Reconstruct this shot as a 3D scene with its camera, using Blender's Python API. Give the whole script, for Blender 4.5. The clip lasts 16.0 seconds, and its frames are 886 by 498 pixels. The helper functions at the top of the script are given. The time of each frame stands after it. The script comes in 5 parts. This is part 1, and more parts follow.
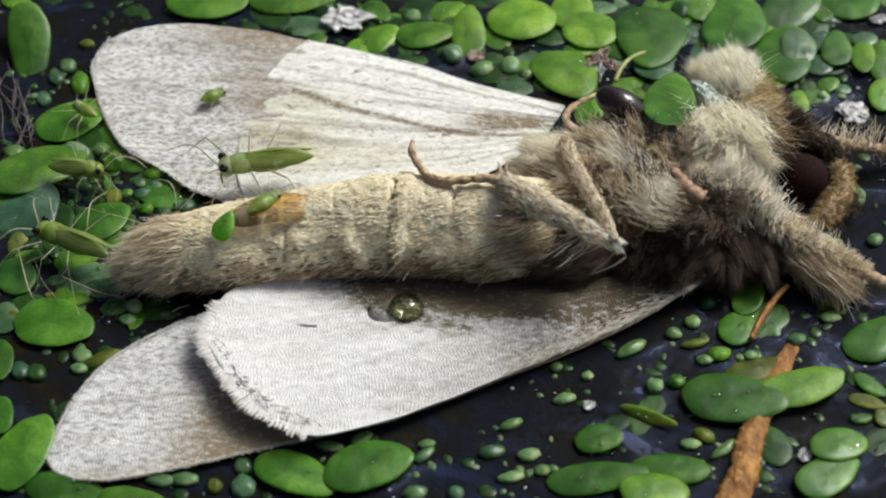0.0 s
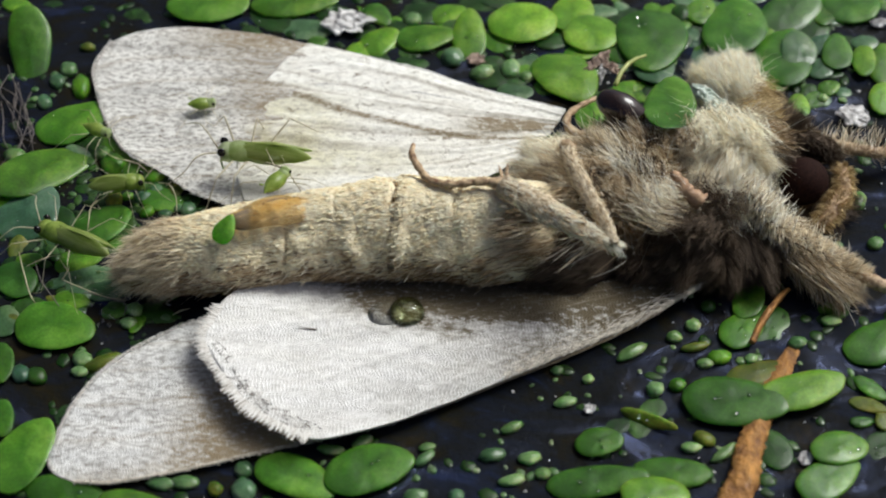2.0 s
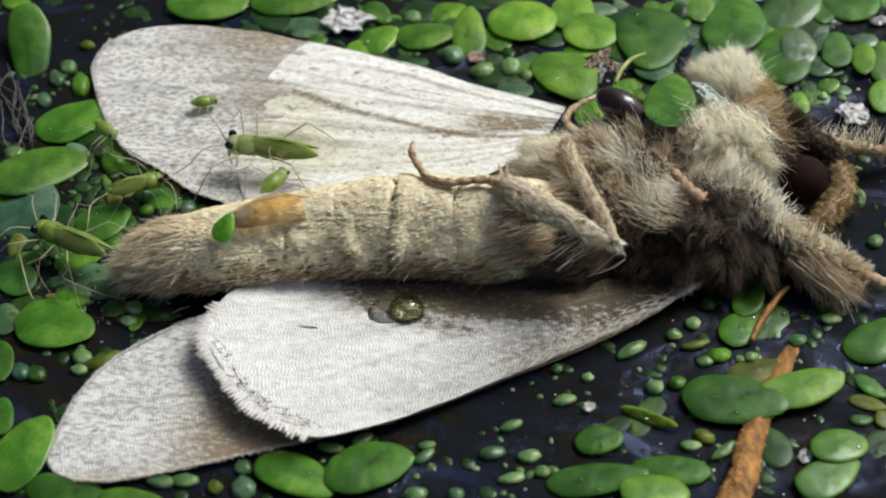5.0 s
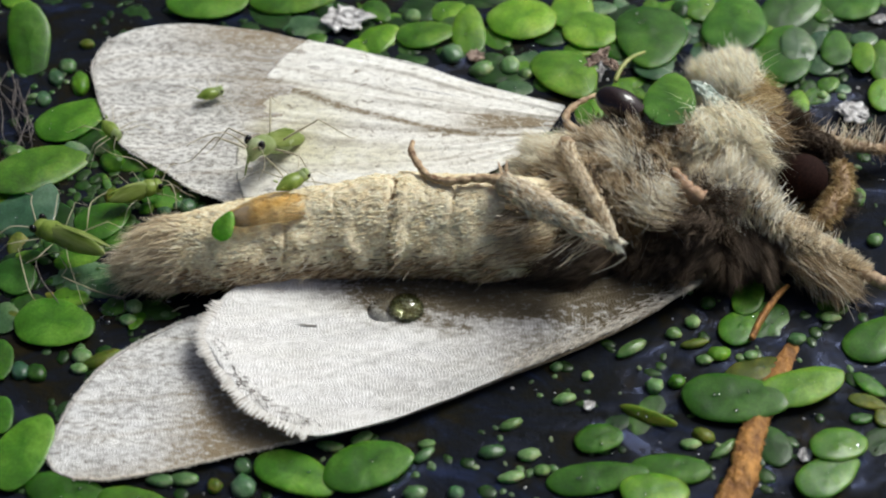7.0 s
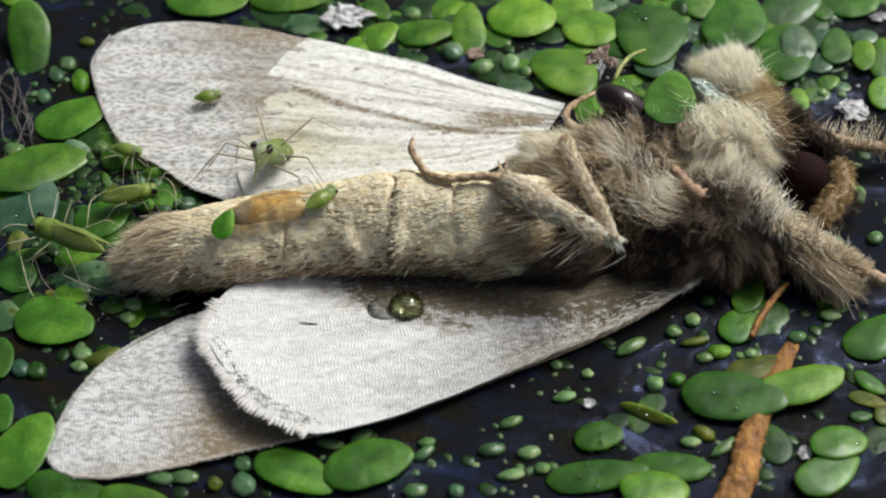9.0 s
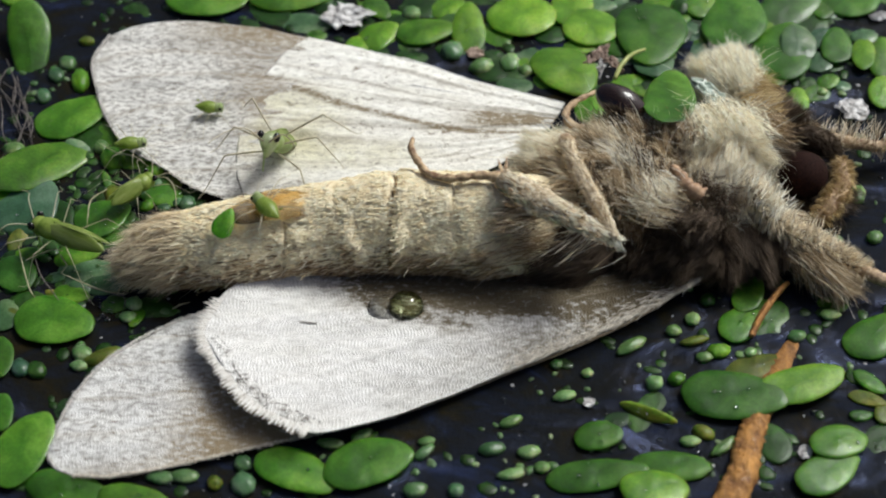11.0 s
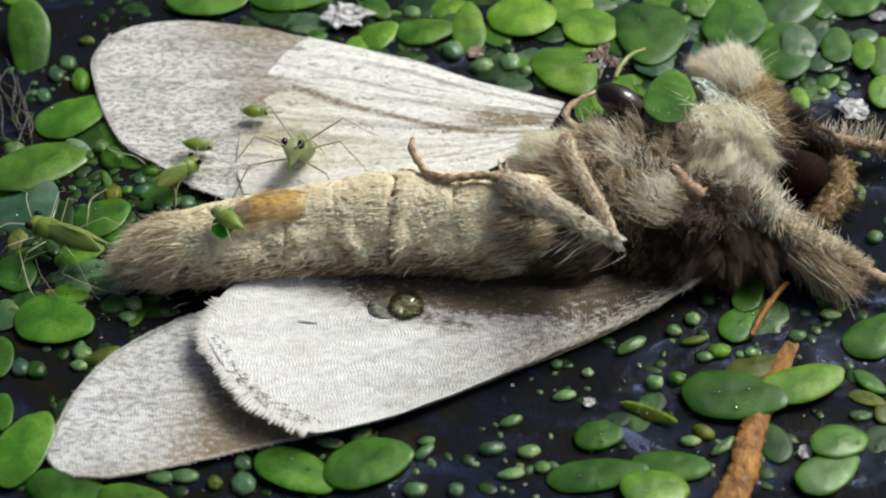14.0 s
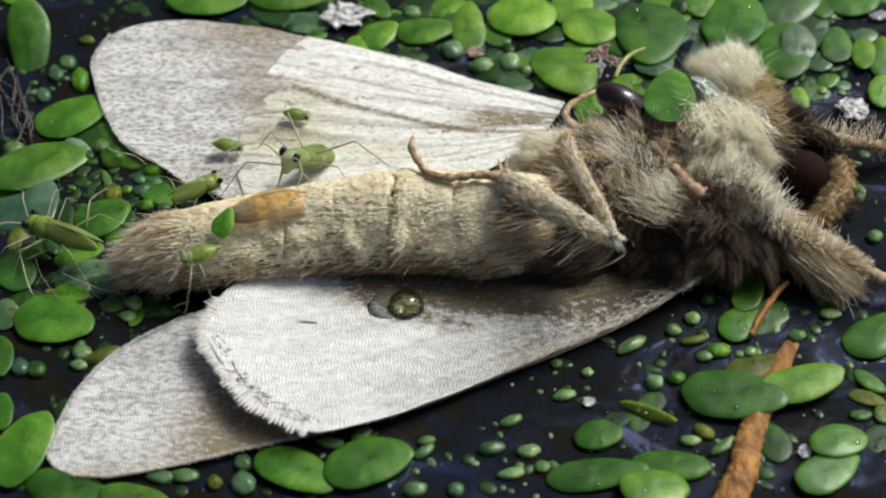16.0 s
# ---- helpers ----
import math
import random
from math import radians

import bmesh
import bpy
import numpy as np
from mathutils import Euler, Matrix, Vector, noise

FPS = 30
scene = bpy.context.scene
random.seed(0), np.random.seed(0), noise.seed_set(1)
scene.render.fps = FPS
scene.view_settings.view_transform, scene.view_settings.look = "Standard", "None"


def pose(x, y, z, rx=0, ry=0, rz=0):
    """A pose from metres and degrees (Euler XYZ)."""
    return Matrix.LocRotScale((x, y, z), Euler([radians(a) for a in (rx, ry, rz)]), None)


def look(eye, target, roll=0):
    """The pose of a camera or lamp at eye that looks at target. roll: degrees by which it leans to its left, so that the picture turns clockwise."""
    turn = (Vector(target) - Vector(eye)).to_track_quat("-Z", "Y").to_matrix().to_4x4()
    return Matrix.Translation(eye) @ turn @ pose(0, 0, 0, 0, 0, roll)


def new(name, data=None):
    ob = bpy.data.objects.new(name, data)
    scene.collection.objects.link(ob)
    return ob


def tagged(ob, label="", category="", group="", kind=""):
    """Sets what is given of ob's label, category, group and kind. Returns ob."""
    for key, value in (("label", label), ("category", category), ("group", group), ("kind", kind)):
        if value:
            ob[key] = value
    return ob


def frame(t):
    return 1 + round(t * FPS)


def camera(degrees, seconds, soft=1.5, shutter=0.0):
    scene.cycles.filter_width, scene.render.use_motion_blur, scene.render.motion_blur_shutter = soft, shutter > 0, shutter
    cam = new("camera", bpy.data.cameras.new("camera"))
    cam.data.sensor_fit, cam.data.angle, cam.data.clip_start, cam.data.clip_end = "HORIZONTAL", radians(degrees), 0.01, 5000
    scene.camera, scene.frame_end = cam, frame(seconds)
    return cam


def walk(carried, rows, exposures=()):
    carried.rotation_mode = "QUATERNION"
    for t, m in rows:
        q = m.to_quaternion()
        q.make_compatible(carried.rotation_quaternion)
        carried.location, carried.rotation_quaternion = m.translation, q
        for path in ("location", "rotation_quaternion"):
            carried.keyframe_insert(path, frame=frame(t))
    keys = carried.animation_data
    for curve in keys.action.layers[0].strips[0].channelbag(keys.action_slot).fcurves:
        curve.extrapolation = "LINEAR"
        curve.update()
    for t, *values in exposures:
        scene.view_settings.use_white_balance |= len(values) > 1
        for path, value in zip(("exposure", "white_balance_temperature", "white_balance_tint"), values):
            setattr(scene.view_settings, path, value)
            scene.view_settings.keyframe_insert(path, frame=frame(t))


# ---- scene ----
MM = 0.001

# ---- camera ----
cam = camera(30, 16.0, soft=2.1)
cam.data.dof.use_dof, cam.data.dof.focus_distance, cam.data.dof.aperture_fstop = True, 0.0702, 76
walk(cam, [
    (0, pose(0, -0.04745, 0.05270, 42.000, 0, 0.000)),
    (0.5, pose(0, -0.04745, 0.05270, 42.045, 0, 0.029)),
    (1, pose(0, -0.04745, 0.05270, 42.078, 0, 0.029)),
    (1.5, pose(0, -0.04745, 0.05270, 42.110, 0, 0.029)),
    (2, pose(0, -0.04745, 0.05270, 42.114, 0, 0.029)),
    (2.5, pose(0, -0.04745, 0.05270, 42.074, 0, 0.029)),
    (3, pose(0, -0.04745, 0.05270, 42.059, 0, 0.029)),
    (3.5, pose(0, -0.04745, 0.05270, 42.059, 0, 0.029)),
    (4, pose(0, -0.04745, 0.05270, 42.074, 0, 0.029)),
    (4.2, pose(0, -0.04745, 0.05270, 42.070, 0, 0.023)),
    (6.3, pose(0, -0.04745, 0.05270, 41.996, 0, 0.006)),
    (6.5, pose(0, -0.04745, 0.05270, 41.988, 0, 0.000)),
    (7, pose(0, -0.04745, 0.05270, 42.000, 0, 0.000)),
    (7.5, pose(0, -0.04745, 0.05270, 41.992, 0, 0.000)),
    (8, pose(0, -0.04745, 0.05270, 41.961, 0, 0.000)),
    (8.5, pose(0, -0.04745, 0.05270, 41.937, 0, 0.000)),
    (9, pose(0, -0.04745, 0.05270, 41.930, 0, 0.000)),
    (9.2, pose(0, -0.04745, 0.05270, 41.926, 0, 0.000)),
    (11.3, pose(0, -0.04745, 0.05270, 41.898, 0, -0.006)),
    (12, pose(0, -0.04745, 0.05270, 41.890, 0, -0.009)),
    (13, pose(0, -0.04745, 0.05270, 41.902, 0, 0.000)),
    (14, pose(0, -0.04745, 0.05270, 41.896, 0, 0.000)),
    (15, pose(0, -0.04745, 0.05270, 41.890, 0, -0.006)),
    (16, pose(0, -0.04745, 0.05270, 41.879, 0, -0.006)),
], exposures=[(0, -0.56, 5950, 5), (16, -0.56, 5950, 5)])

# ---- light ----
world = bpy.data.worlds.new("sky")
scene.world = world
world.use_nodes = True
wn = world.node_tree.nodes
sky = wn.new("ShaderNodeTexSky")
sky.sky_type, sky.sun_disc = "NISHITA", False
sky.air_density, sky.dust_density, sky.ozone_density = 0.3, 5.0, 0.6
sky.sun_elevation, sky.sun_rotation = radians(51), radians(52)
wn["Background"].inputs["Strength"].default_value = 0.13
world.node_tree.links.new(sky.outputs["Color"], wn["Background"].inputs["Color"])
sun = new("sun", bpy.data.lights.new("sun", "SUN"))
sun.data.energy, sun.data.angle, sun.data.color = 4.1, radians(24), (1.0, 0.95, 0.86)
sun.matrix_world = look((0.5, 0.39, 0.77), (0, 0, 0))


# ---- materials ----
def nodes_of(name):
    m = bpy.data.materials.new(name)
    m.use_nodes = True
    return m, m.node_tree.nodes, m.node_tree.links, m.node_tree.nodes["Principled BSDF"]


def noise_node(n, l, scale, detail=4, rough=0.55, stretch=None, swirl=0.0):
    tc = n.new("ShaderNodeTexCoord")
    t = n.new("ShaderNodeTexNoise")
    t.inputs["Distortion"].default_value = swirl
    t.inputs["Scale"].default_value, t.inputs["Detail"].default_value, t.inputs["Roughness"].default_value = scale, detail, rough
    if stretch:
        mp = n.new("ShaderNodeMapping")
        mp.inputs["Rotation"].default_value = (0, 0, radians(stretch[3]))
        mp.inputs["Scale"].default_value = stretch[:3]
        l.new(tc.outputs["Object"], mp.inputs["Vector"])
        l.new(mp.outputs["Vector"], t.inputs["Vector"])
    else:
        l.new(tc.outputs["Object"], t.inputs["Vector"])
    return t.outputs["Fac"]


def ramp(n, l, fac, stops):
    r = n.new("ShaderNodeValToRGB")
    while len(r.color_ramp.elements) < len(stops):
        r.color_ramp.elements.new(0.5)
    for e, (p, c) in zip(r.color_ramp.elements, stops):
        e.position, e.color = p, (*c, 1)
    l.new(fac, r.inputs["Fac"])
    return r.outputs["Color"]


def mixed(n, l, a, b, fac, blend="MIX"):
    m = n.new("ShaderNodeMix")
    m.data_type, m.blend_type = "RGBA", blend
    for sock, v in ((m.inputs[0], fac), (m.inputs[6], a), (m.inputs[7], b)):
        if isinstance(v, (int, float)):
            sock.default_value = v
        elif isinstance(v, tuple):
            sock.default_value = (*v, 1)
        else:
            l.new(v, sock)
    return m.outputs[2]


def maths(n, l, op, a, b=0.0):
    m = n.new("ShaderNodeMath")
    m.operation = op
    for sock, v in ((m.inputs[0], a), (m.inputs[1], b)):
        if isinstance(v, (int, float)):
            sock.default_value = v
        else:
            l.new(v, sock)
    return m.outputs[0]


def bumped(n, l, p, height, dist, strength=1.0):
    b = n.new("ShaderNodeBump")
    b.inputs["Strength"].default_value, b.inputs["Distance"].default_value = strength, dist
    l.new(height, b.inputs["Height"])
    l.new(b.outputs["Normal"], p.inputs["Normal"])


def leaf_mat(name, dark, mid, light, rough=0.42, sss=0.6, coat=0.06):
    m, n, l, p = nodes_of(name)
    big = ramp(n, l, noise_node(n, l, 650, 4, 0.6), [(0.3, dark), (0.5, mid), (0.72, light)])
    info = n.new("ShaderNodeObjectInfo")
    shade = ramp(n, l, info.outputs["Random"], [(0.0, (0.42, 0.52, 0.5)), (0.3, (0.6, 0.62, 0.4)), (0.65, (0.8, 0.82, 0.7)), (1.0, (1.2, 1.08, 0.85))])
    col = mixed(n, l, big, shade, 1.0, "MULTIPLY")
    box, split = n.new("ShaderNodeTexCoord"), n.new("ShaderNodeSeparateXYZ")
    l.new(box.outputs["Generated"], split.inputs[0])
    along = maths(n, l, "ADD", split.outputs[0], maths(n, l, "MULTIPLY", noise_node(n, l, 900, 3), 0.5))
    col = mixed(n, l, col, ramp(n, l, along, [(0.35, (0.72, 0.8, 0.7)), (0.75, (1.0, 1.0, 1.0)), (1.15 / 1.2, (1.3, 1.18, 1.15))]), 0.85, "MULTIPLY")
    fine = noise_node(n, l, 9000, 3)
    col = mixed(n, l, col, ramp(n, l, fine, [(0.3, (0.66, 0.7, 0.6)), (0.7, (1.25, 1.2, 1.2))]), 0.8, "MULTIPLY")
    l.new(col, p.inputs["Base Color"])
    l.new(maths(n, l, "MULTIPLY_ADD", noise_node(n, l, 1100, 3), 0.25), p.inputs["Roughness"])
    p.inputs["Roughness"].links[0].from_node.inputs[2].default_value = rough - 0.08
    p.inputs["Subsurface Weight"].default_value, p.inputs["Subsurface Scale"].default_value = sss, 0.0008
    p.inputs["Subsurface Radius"].default_value = (0.4, 1.0, 0.2)
    p.inputs["Specular IOR Level"].default_value = 0.26
    l.new(ramp(n, l, noise_node(n, l, 380, 3, 0.5), [(0.5, (coat * 0.5,) * 3), (0.66, (coat + 0.25,) * 3)]), p.inputs["Coat Weight"])
    p.inputs["Coat Roughness"].default_value = 0.12
    h = mixed(n, l, noise_node(n, l, 1500, 2), fine, 0.25)
    bumped(n, l, p, h, 0.00006, 0.6)
    return m


LEAF = leaf_mat("duckweed_green", (0.045, 0.13, 0.008), (0.105, 0.25, 0.016), (0.21, 0.4, 0.05), 0.36)
LEAF_LIGHT = leaf_mat("duckweed_yellow_green", (0.09, 0.23, 0.012), (0.18, 0.37, 0.025), (0.31, 0.52, 0.08), 0.36)
LEAF_DEEP = leaf_mat("duckweed_deep_green", (0.03, 0.11, 0.007), (0.064, 0.188, 0.012), (0.125, 0.295, 0.036), 0.4)
LEAF_DARK = leaf_mat("duckweed_sunken_green", (0.012, 0.04, 0.006), (0.028, 0.085, 0.012), (0.05, 0.13, 0.025), 0.35)
LEAF_WET = leaf_mat("duckweed_wet_bluish_green", (0.05, 0.12, 0.07), (0.11, 0.21, 0.13), (0.23, 0.33, 0.25), 0.28, 0.3, 0.25)
LEAF_OLD = leaf_mat("duckweed_olive_yellow", (0.06, 0.09, 0.01), (0.14, 0.17, 0.02), (0.24, 0.24, 0.05), 0.4)
GRAIN = leaf_mat("watermeal_pale_green", (0.09, 0.19, 0.08), (0.2, 0.33, 0.16), (0.48, 0.58, 0.4), 0.3, 0.4, 0.3)


def water_mat():
    m, n, l, p = nodes_of("dark_pond_water")
    # blue stops paint patches of reflected sky into the base colour
    col = ramp(n, l, noise_node(n, l, 330, 10, 0.72, (0.7, 1.3, 1, 14), 1.4), [(0.34, (0.016, 0.022, 0.052)), (0.43, (0.010, 0.012, 0.018)), (0.56, (0.010, 0.010, 0.008)), (0.66, (0.019, 0.015, 0.006))])
    l.new(col, p.inputs["Base Color"])
    p.inputs["IOR"].default_value = 1.9
    p.inputs["Roughness"].default_value = 0.14
    film = ramp(n, l, noise_node(n, l, 230, 6, 0.6, (0.6, 1.2, 1, 14), 1.5), [(0.5, (0.01, 0.01, 0.01)), (0.6, (0.06, 0.06, 0.06)), (0.72, (0.55, 0.55, 0.55))])
    l.new(film, p.inputs["Specular IOR Level"])
    # blue tint pushes the patchy reflection towards sky blue
    p.inputs["Specular Tint"].default_value = (0.42, 0.52, 1.0, 1)
    h = mixed(n, l, noise_node(n, l, 160, 2), noise_node(n, l, 2600, 5, 0.7), 0.2)
    bumped(n, l, p, h, 0.0003, 1.0)
    return m


WATER = water_mat()


def wing_mat(name, pale, grey, brown, brown_amount, turn, speck=0.5, ripple=0.5, fleck=0.5, damp=0.0):
    """Scaled wing: fine cross ripples, speckles, brown wash that on some wings also paints shade."""
    m, n, l, p = nodes_of(name)
    base = ramp(n, l, noise_node(n, l, 900, 4, 0.6, (0.35, 1.4, 1, turn)), [(0.36, grey), (0.6, pale)])
    dots = ramp(n, l, noise_node(n, l, 5200, 3, 0.7, (0.6, 1.3, 1, turn)), [(0.4, (0.36, 0.34, 0.32)), (0.54, (1, 1, 1))])
    col = mixed(n, l, base, dots, speck, "MULTIPLY")
    streak = ramp(n, l, noise_node(n, l, 520, 5, 0.7, (0.12, 2.2, 1, turn)), [(0.36, (0.5, 0.46, 0.4)), (0.5, (1, 1, 1))])
    col = mixed(n, l, col, streak, 0.12, "MULTIPLY")
    dirt = ramp(n, l, noise_node(n, l, 3600, 6, 0.72, (0.65, 1.15, 1, turn), 0.8), [(0.57, (1, 1, 1)), (0.66, (0.32, 0.27, 0.21))])
    col = mixed(n, l, col, dirt, fleck, "MULTIPLY")
    wave = n.new("ShaderNodeTexWave")
    wave.wave_type, wave.bands_direction = "BANDS", "X"
    for key, value in (("Scale", 2300), ("Distortion", 3.0), ("Detail", 2.0), ("Detail Scale", 0.8)):
        wave.inputs[key].default_value = value
    tc, mp = n.new("ShaderNodeTexCoord"), n.new("ShaderNodeMapping")
    mp.inputs["Rotation"].default_value = (0, 0, radians(turn))
    l.new(tc.outputs["Object"], mp.inputs["Vector"])
    # the rows of scales break step from strip to strip
    strips, shift = n.new("ShaderNodeCombineXYZ"), n.new("ShaderNodeVectorMath")
    l.new(maths(n, l, "MULTIPLY", noise_node(n, l, 900, 3, 0.6, (0.25, 2.4, 1, turn)), 0.0009), strips.inputs[0])
    l.new(mp.outputs["Vector"], shift.inputs[0])
    l.new(strips.outputs[0], shift.inputs[1])
    l.new(shift.outputs[0], wave.inputs["Vector"])
    w = mixed(n, l, wave.outputs["Fac"], noise_node(n, l, 7000, 2, 0.5, (1.0, 0.5, 1, turn)), 0.4)
    lines = ramp(n, l, w, [(0.22, (0.6, 0.57, 0.52)), (0.4, (1, 1, 1))])
    patch = ramp(n, l, noise_node(n, l, 420, 3), [(0.38, (0.25, 0.25, 0.25)), (0.62, (1, 1, 1))])
    col = mixed(n, l, col, lines, maths(n, l, "MULTIPLY", patch, ripple), "MULTIPLY")
    if damp:
        # damp, slightly green blotches
        where = n.new("ShaderNodeAttribute")
        where.attribute_name = "damp"
        wet = maths(n, l, "MULTIPLY", where.outputs["Fac"], ramp(n, l, noise_node(n, l, 700, 5, 0.65), [(0.35, (0.3, 0.3, 0.3)), (0.55, (1, 1, 1))]))
        col = mixed(n, l, col, mixed(n, l, col, (0.78, 0.76, 0.58), 1.0, "MULTIPLY"), maths(n, l, "MULTIPLY", wet, damp))
    at = n.new("ShaderNodeAttribute")
    at.attribute_name = "wash"
    wash = maths(n, l, "MULTIPLY", at.outputs["Fac"], ramp(n, l, noise_node(n, l, 5200, 6, 0.8, (0.6, 1.2, 1, turn), 0.5), [(0.4, (0.2, 0.2, 0.2)), (0.57, (1, 1, 1))]))
    col = mixed(n, l, col, brown, maths(n, l, "MULTIPLY", wash, brown_amount))
    l.new(col, p.inputs["Base Color"])
    p.inputs["Roughness"].default_value, p.inputs["Specular IOR Level"].default_value = 0.6, 0.3
    p.inputs["Sheen Weight"].default_value = 0.15
    h = mixed(n, l, w, noise_node(n, l, 6000, 3, 0.7), 1 - ripple)
    bumped(n, l, p, h, 0.00006, 0.8)
    return m


WING_GREY = wing_mat("grey_speckled_wing_scales", (0.82, 0.8, 0.75), (0.6, 0.585, 0.55), (0.26, 0.2, 0.12), 0.9, 8, 0.85, 0.15, 0.95)
WING_RIPPLED = wing_mat("grey_rippled_wing_scales", (0.86, 0.85, 0.82), (0.7, 0.69, 0.67), (0.26, 0.2, 0.12), 0.9, 8, 0.7, 0.5, 0.95)
WING_WHITE = wing_mat("cream_white_wing_scales", (0.96, 0.94, 0.87), (0.84, 0.81, 0.73), (0.22, 0.17, 0.1), 0.95, -14, 0.35, 0.12, 0.95, 0.8)
# its dark brown also colours in the body's shadow at the root
WING_PALE = wing_mat("pale_rippled_wing_scales", (0.97, 0.95, 0.92), (0.88, 0.86, 0.82), (0.128, 0.098, 0.052), 0.95, 14, 0.25, 0.7, 0.35)


def fur_mat(name, stops, rough=0.6):
    m, n, l, p = nodes_of(name)
    g = n.new("ShaderNodeNewGeometry")
    l.new(ramp(n, l, g.outputs["Random Per Island"], stops), p.inputs["Base Color"])
    p.inputs["Roughness"].default_value, p.inputs["Specular IOR Level"].default_value = rough, 0.2
    t, both = n.new("ShaderNodeBsdfTranslucent"), n.new("ShaderNodeMixShader")
    l.new(p.inputs["Base Color"].links[0].from_socket, t.inputs["Color"])
    both.inputs[0].default_value = 0.22
    l.new(p.outputs[0], both.inputs[1])
    l.new(t.outputs[0], both.inputs[2])
    l.new(both.outputs[0], n["Material Output"].inputs["Surface"])
    return m


BLOND = fur_mat("blond_fur", [(0, (0.42, 0.3, 0.16)), (0.12, (0.87, 0.76, 0.53)), (0.45, (0.98, 0.93, 0.76)), (1, (0.99, 0.99, 0.92))])
CREAM = fur_mat("cream_fur", [(0, (0.8, 0.66, 0.42)), (0.25, (0.98, 0.91, 0.68)), (0.6, (0.99, 0.97, 0.8)), (1, (0.99, 0.99, 0.92))])
BEIGE = fur_mat("beige_grey_fur", [(0, (0.25, 0.17, 0.1)), (0.2, (0.65, 0.51, 0.32)), (0.55, (0.9, 0.79, 0.56)), (1, (0.98, 0.93, 0.78))])
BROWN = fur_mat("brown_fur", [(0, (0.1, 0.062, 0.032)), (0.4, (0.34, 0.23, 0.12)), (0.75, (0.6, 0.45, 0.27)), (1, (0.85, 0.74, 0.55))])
CHEST = fur_mat("brown_chest_fur_with_pale_tips", [(0, (0.1, 0.065, 0.035)), (0.28, (0.32, 0.22, 0.12)), (0.6, (0.64, 0.5, 0.31)), (0.85, (0.88, 0.77, 0.55)), (1, (0.96, 0.9, 0.75))])
# colour of the head's fur; on throat, breast and waist it paints shade
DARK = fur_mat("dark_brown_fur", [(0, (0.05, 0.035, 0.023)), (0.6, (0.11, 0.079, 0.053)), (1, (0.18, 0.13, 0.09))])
SCALES = fur_mat("buff_abdomen_scales", [(0, (0.45, 0.32, 0.18)), (0.05, (0.84, 0.69, 0.42)), (0.5, (0.98, 0.89, 0.62)), (1, (0.99, 0.96, 0.78))])
TAIL = fur_mat("tan_tail_hair", [(0, (0.2, 0.13, 0.07)), (0.2, (0.52, 0.39, 0.23)), (0.5, (0.8, 0.68, 0.46)), (1, (0.94, 0.87, 0.69))])
GOLD = fur_mat("yellow_brown_fur", [(0, (0.2, 0.12, 0.045)), (0.5, (0.5, 0.36, 0.16)), (1, (0.78, 0.64, 0.36))])
GREYBUFF = fur_mat("grey_buff_scales", [(0, (0.28, 0.23, 0.17)), (0.3, (0.6, 0.54, 0.45)), (1, (0.85, 0.8, 0.71))])
FRINGE = fur_mat("white_fringe_scales", [(0, (0.4, 0.35, 0.29)), (0.2, (0.8, 0.76, 0.7)), (1, (0.96, 0.94, 0.9))])


def skin_mat(name, a, b, scale=3000, rough=0.5, bump=0.00005, stretch=None, coat=0.0, sss=0.0, thin=0.0):
    m, n, l, p = nodes_of(name)
    f = noise_node(n, l, scale, 5, 0.65, stretch)
    l.new(ramp(n, l, f, [(0.32, a), (0.68, b)]), p.inputs["Base Color"])
    p.inputs["Roughness"].default_value, p.inputs["Coat Weight"].default_value = rough, coat
    p.inputs["Subsurface Weight"].default_value, p.inputs["Subsurface Scale"].default_value = sss, 0.0003
    bumped(n, l, p, f, bump, 0.8)
    if thin:
        t = n.new("ShaderNodeBsdfTranslucent")
        l.new(p.inputs["Base Color"].links[0].from_socket, t.inputs["Color"])
        both = n.new("ShaderNodeMixShader")
        both.inputs[0].default_value = thin
        l.new(p.outputs[0], both.inputs[1])
        l.new(t.outputs[0], both.inputs[2])
        l.new(both.outputs[0], n["Material Output"].inputs["Surface"])
    return m


ABDOMEN = skin_mat("buff_abdomen_skin", (0.78, 0.64, 0.4), (0.98, 0.9, 0.66), 2200, 0.75, 0.00016)
PALEFUR = skin_mat("tan_underfur", (0.5, 0.38, 0.22), (0.9, 0.78, 0.55), 2500, 0.9)
UNDERFUR = skin_mat("brown_underfur", (0.06, 0.042, 0.028), (0.16, 0.115, 0.075), 2500, 0.9)
CHITIN = skin_mat("orange_brown_leg", (0.15, 0.065, 0.025), (0.74, 0.55, 0.33), 3000, 0.5, 0.0001)
LEGSKIN = skin_mat("beige_leg_scales", (0.17, 0.11, 0.06), (0.84, 0.7, 0.48), 4200, 0.7, 0.0002)
PINKISH = skin_mat("reddish_beige_stub", (0.2, 0.1, 0.05), (0.6, 0.4, 0.24), 2500, 0.5)
EYE = skin_mat("dark_brown_eye", (0.01, 0.004, 0.003), (0.028, 0.011, 0.008), 9000, 0.8, 0.00002)
EYE.node_tree.nodes["Principled BSDF"].inputs["Specular IOR Level"].default_value = 0.1
SEED = skin_mat("glossy_dark_brown_seed", (0.012, 0.006, 0.005), (0.035, 0.018, 0.013), 900, 0.26, 0.00008, None, 0.3)
TWIG = skin_mat("rotting_orange_brown_stem", (0.13, 0.045, 0.008), (0.6, 0.29, 0.065), 2100, 0.6, 0.0005, (1, 0.6, 1, 0), 0.05)
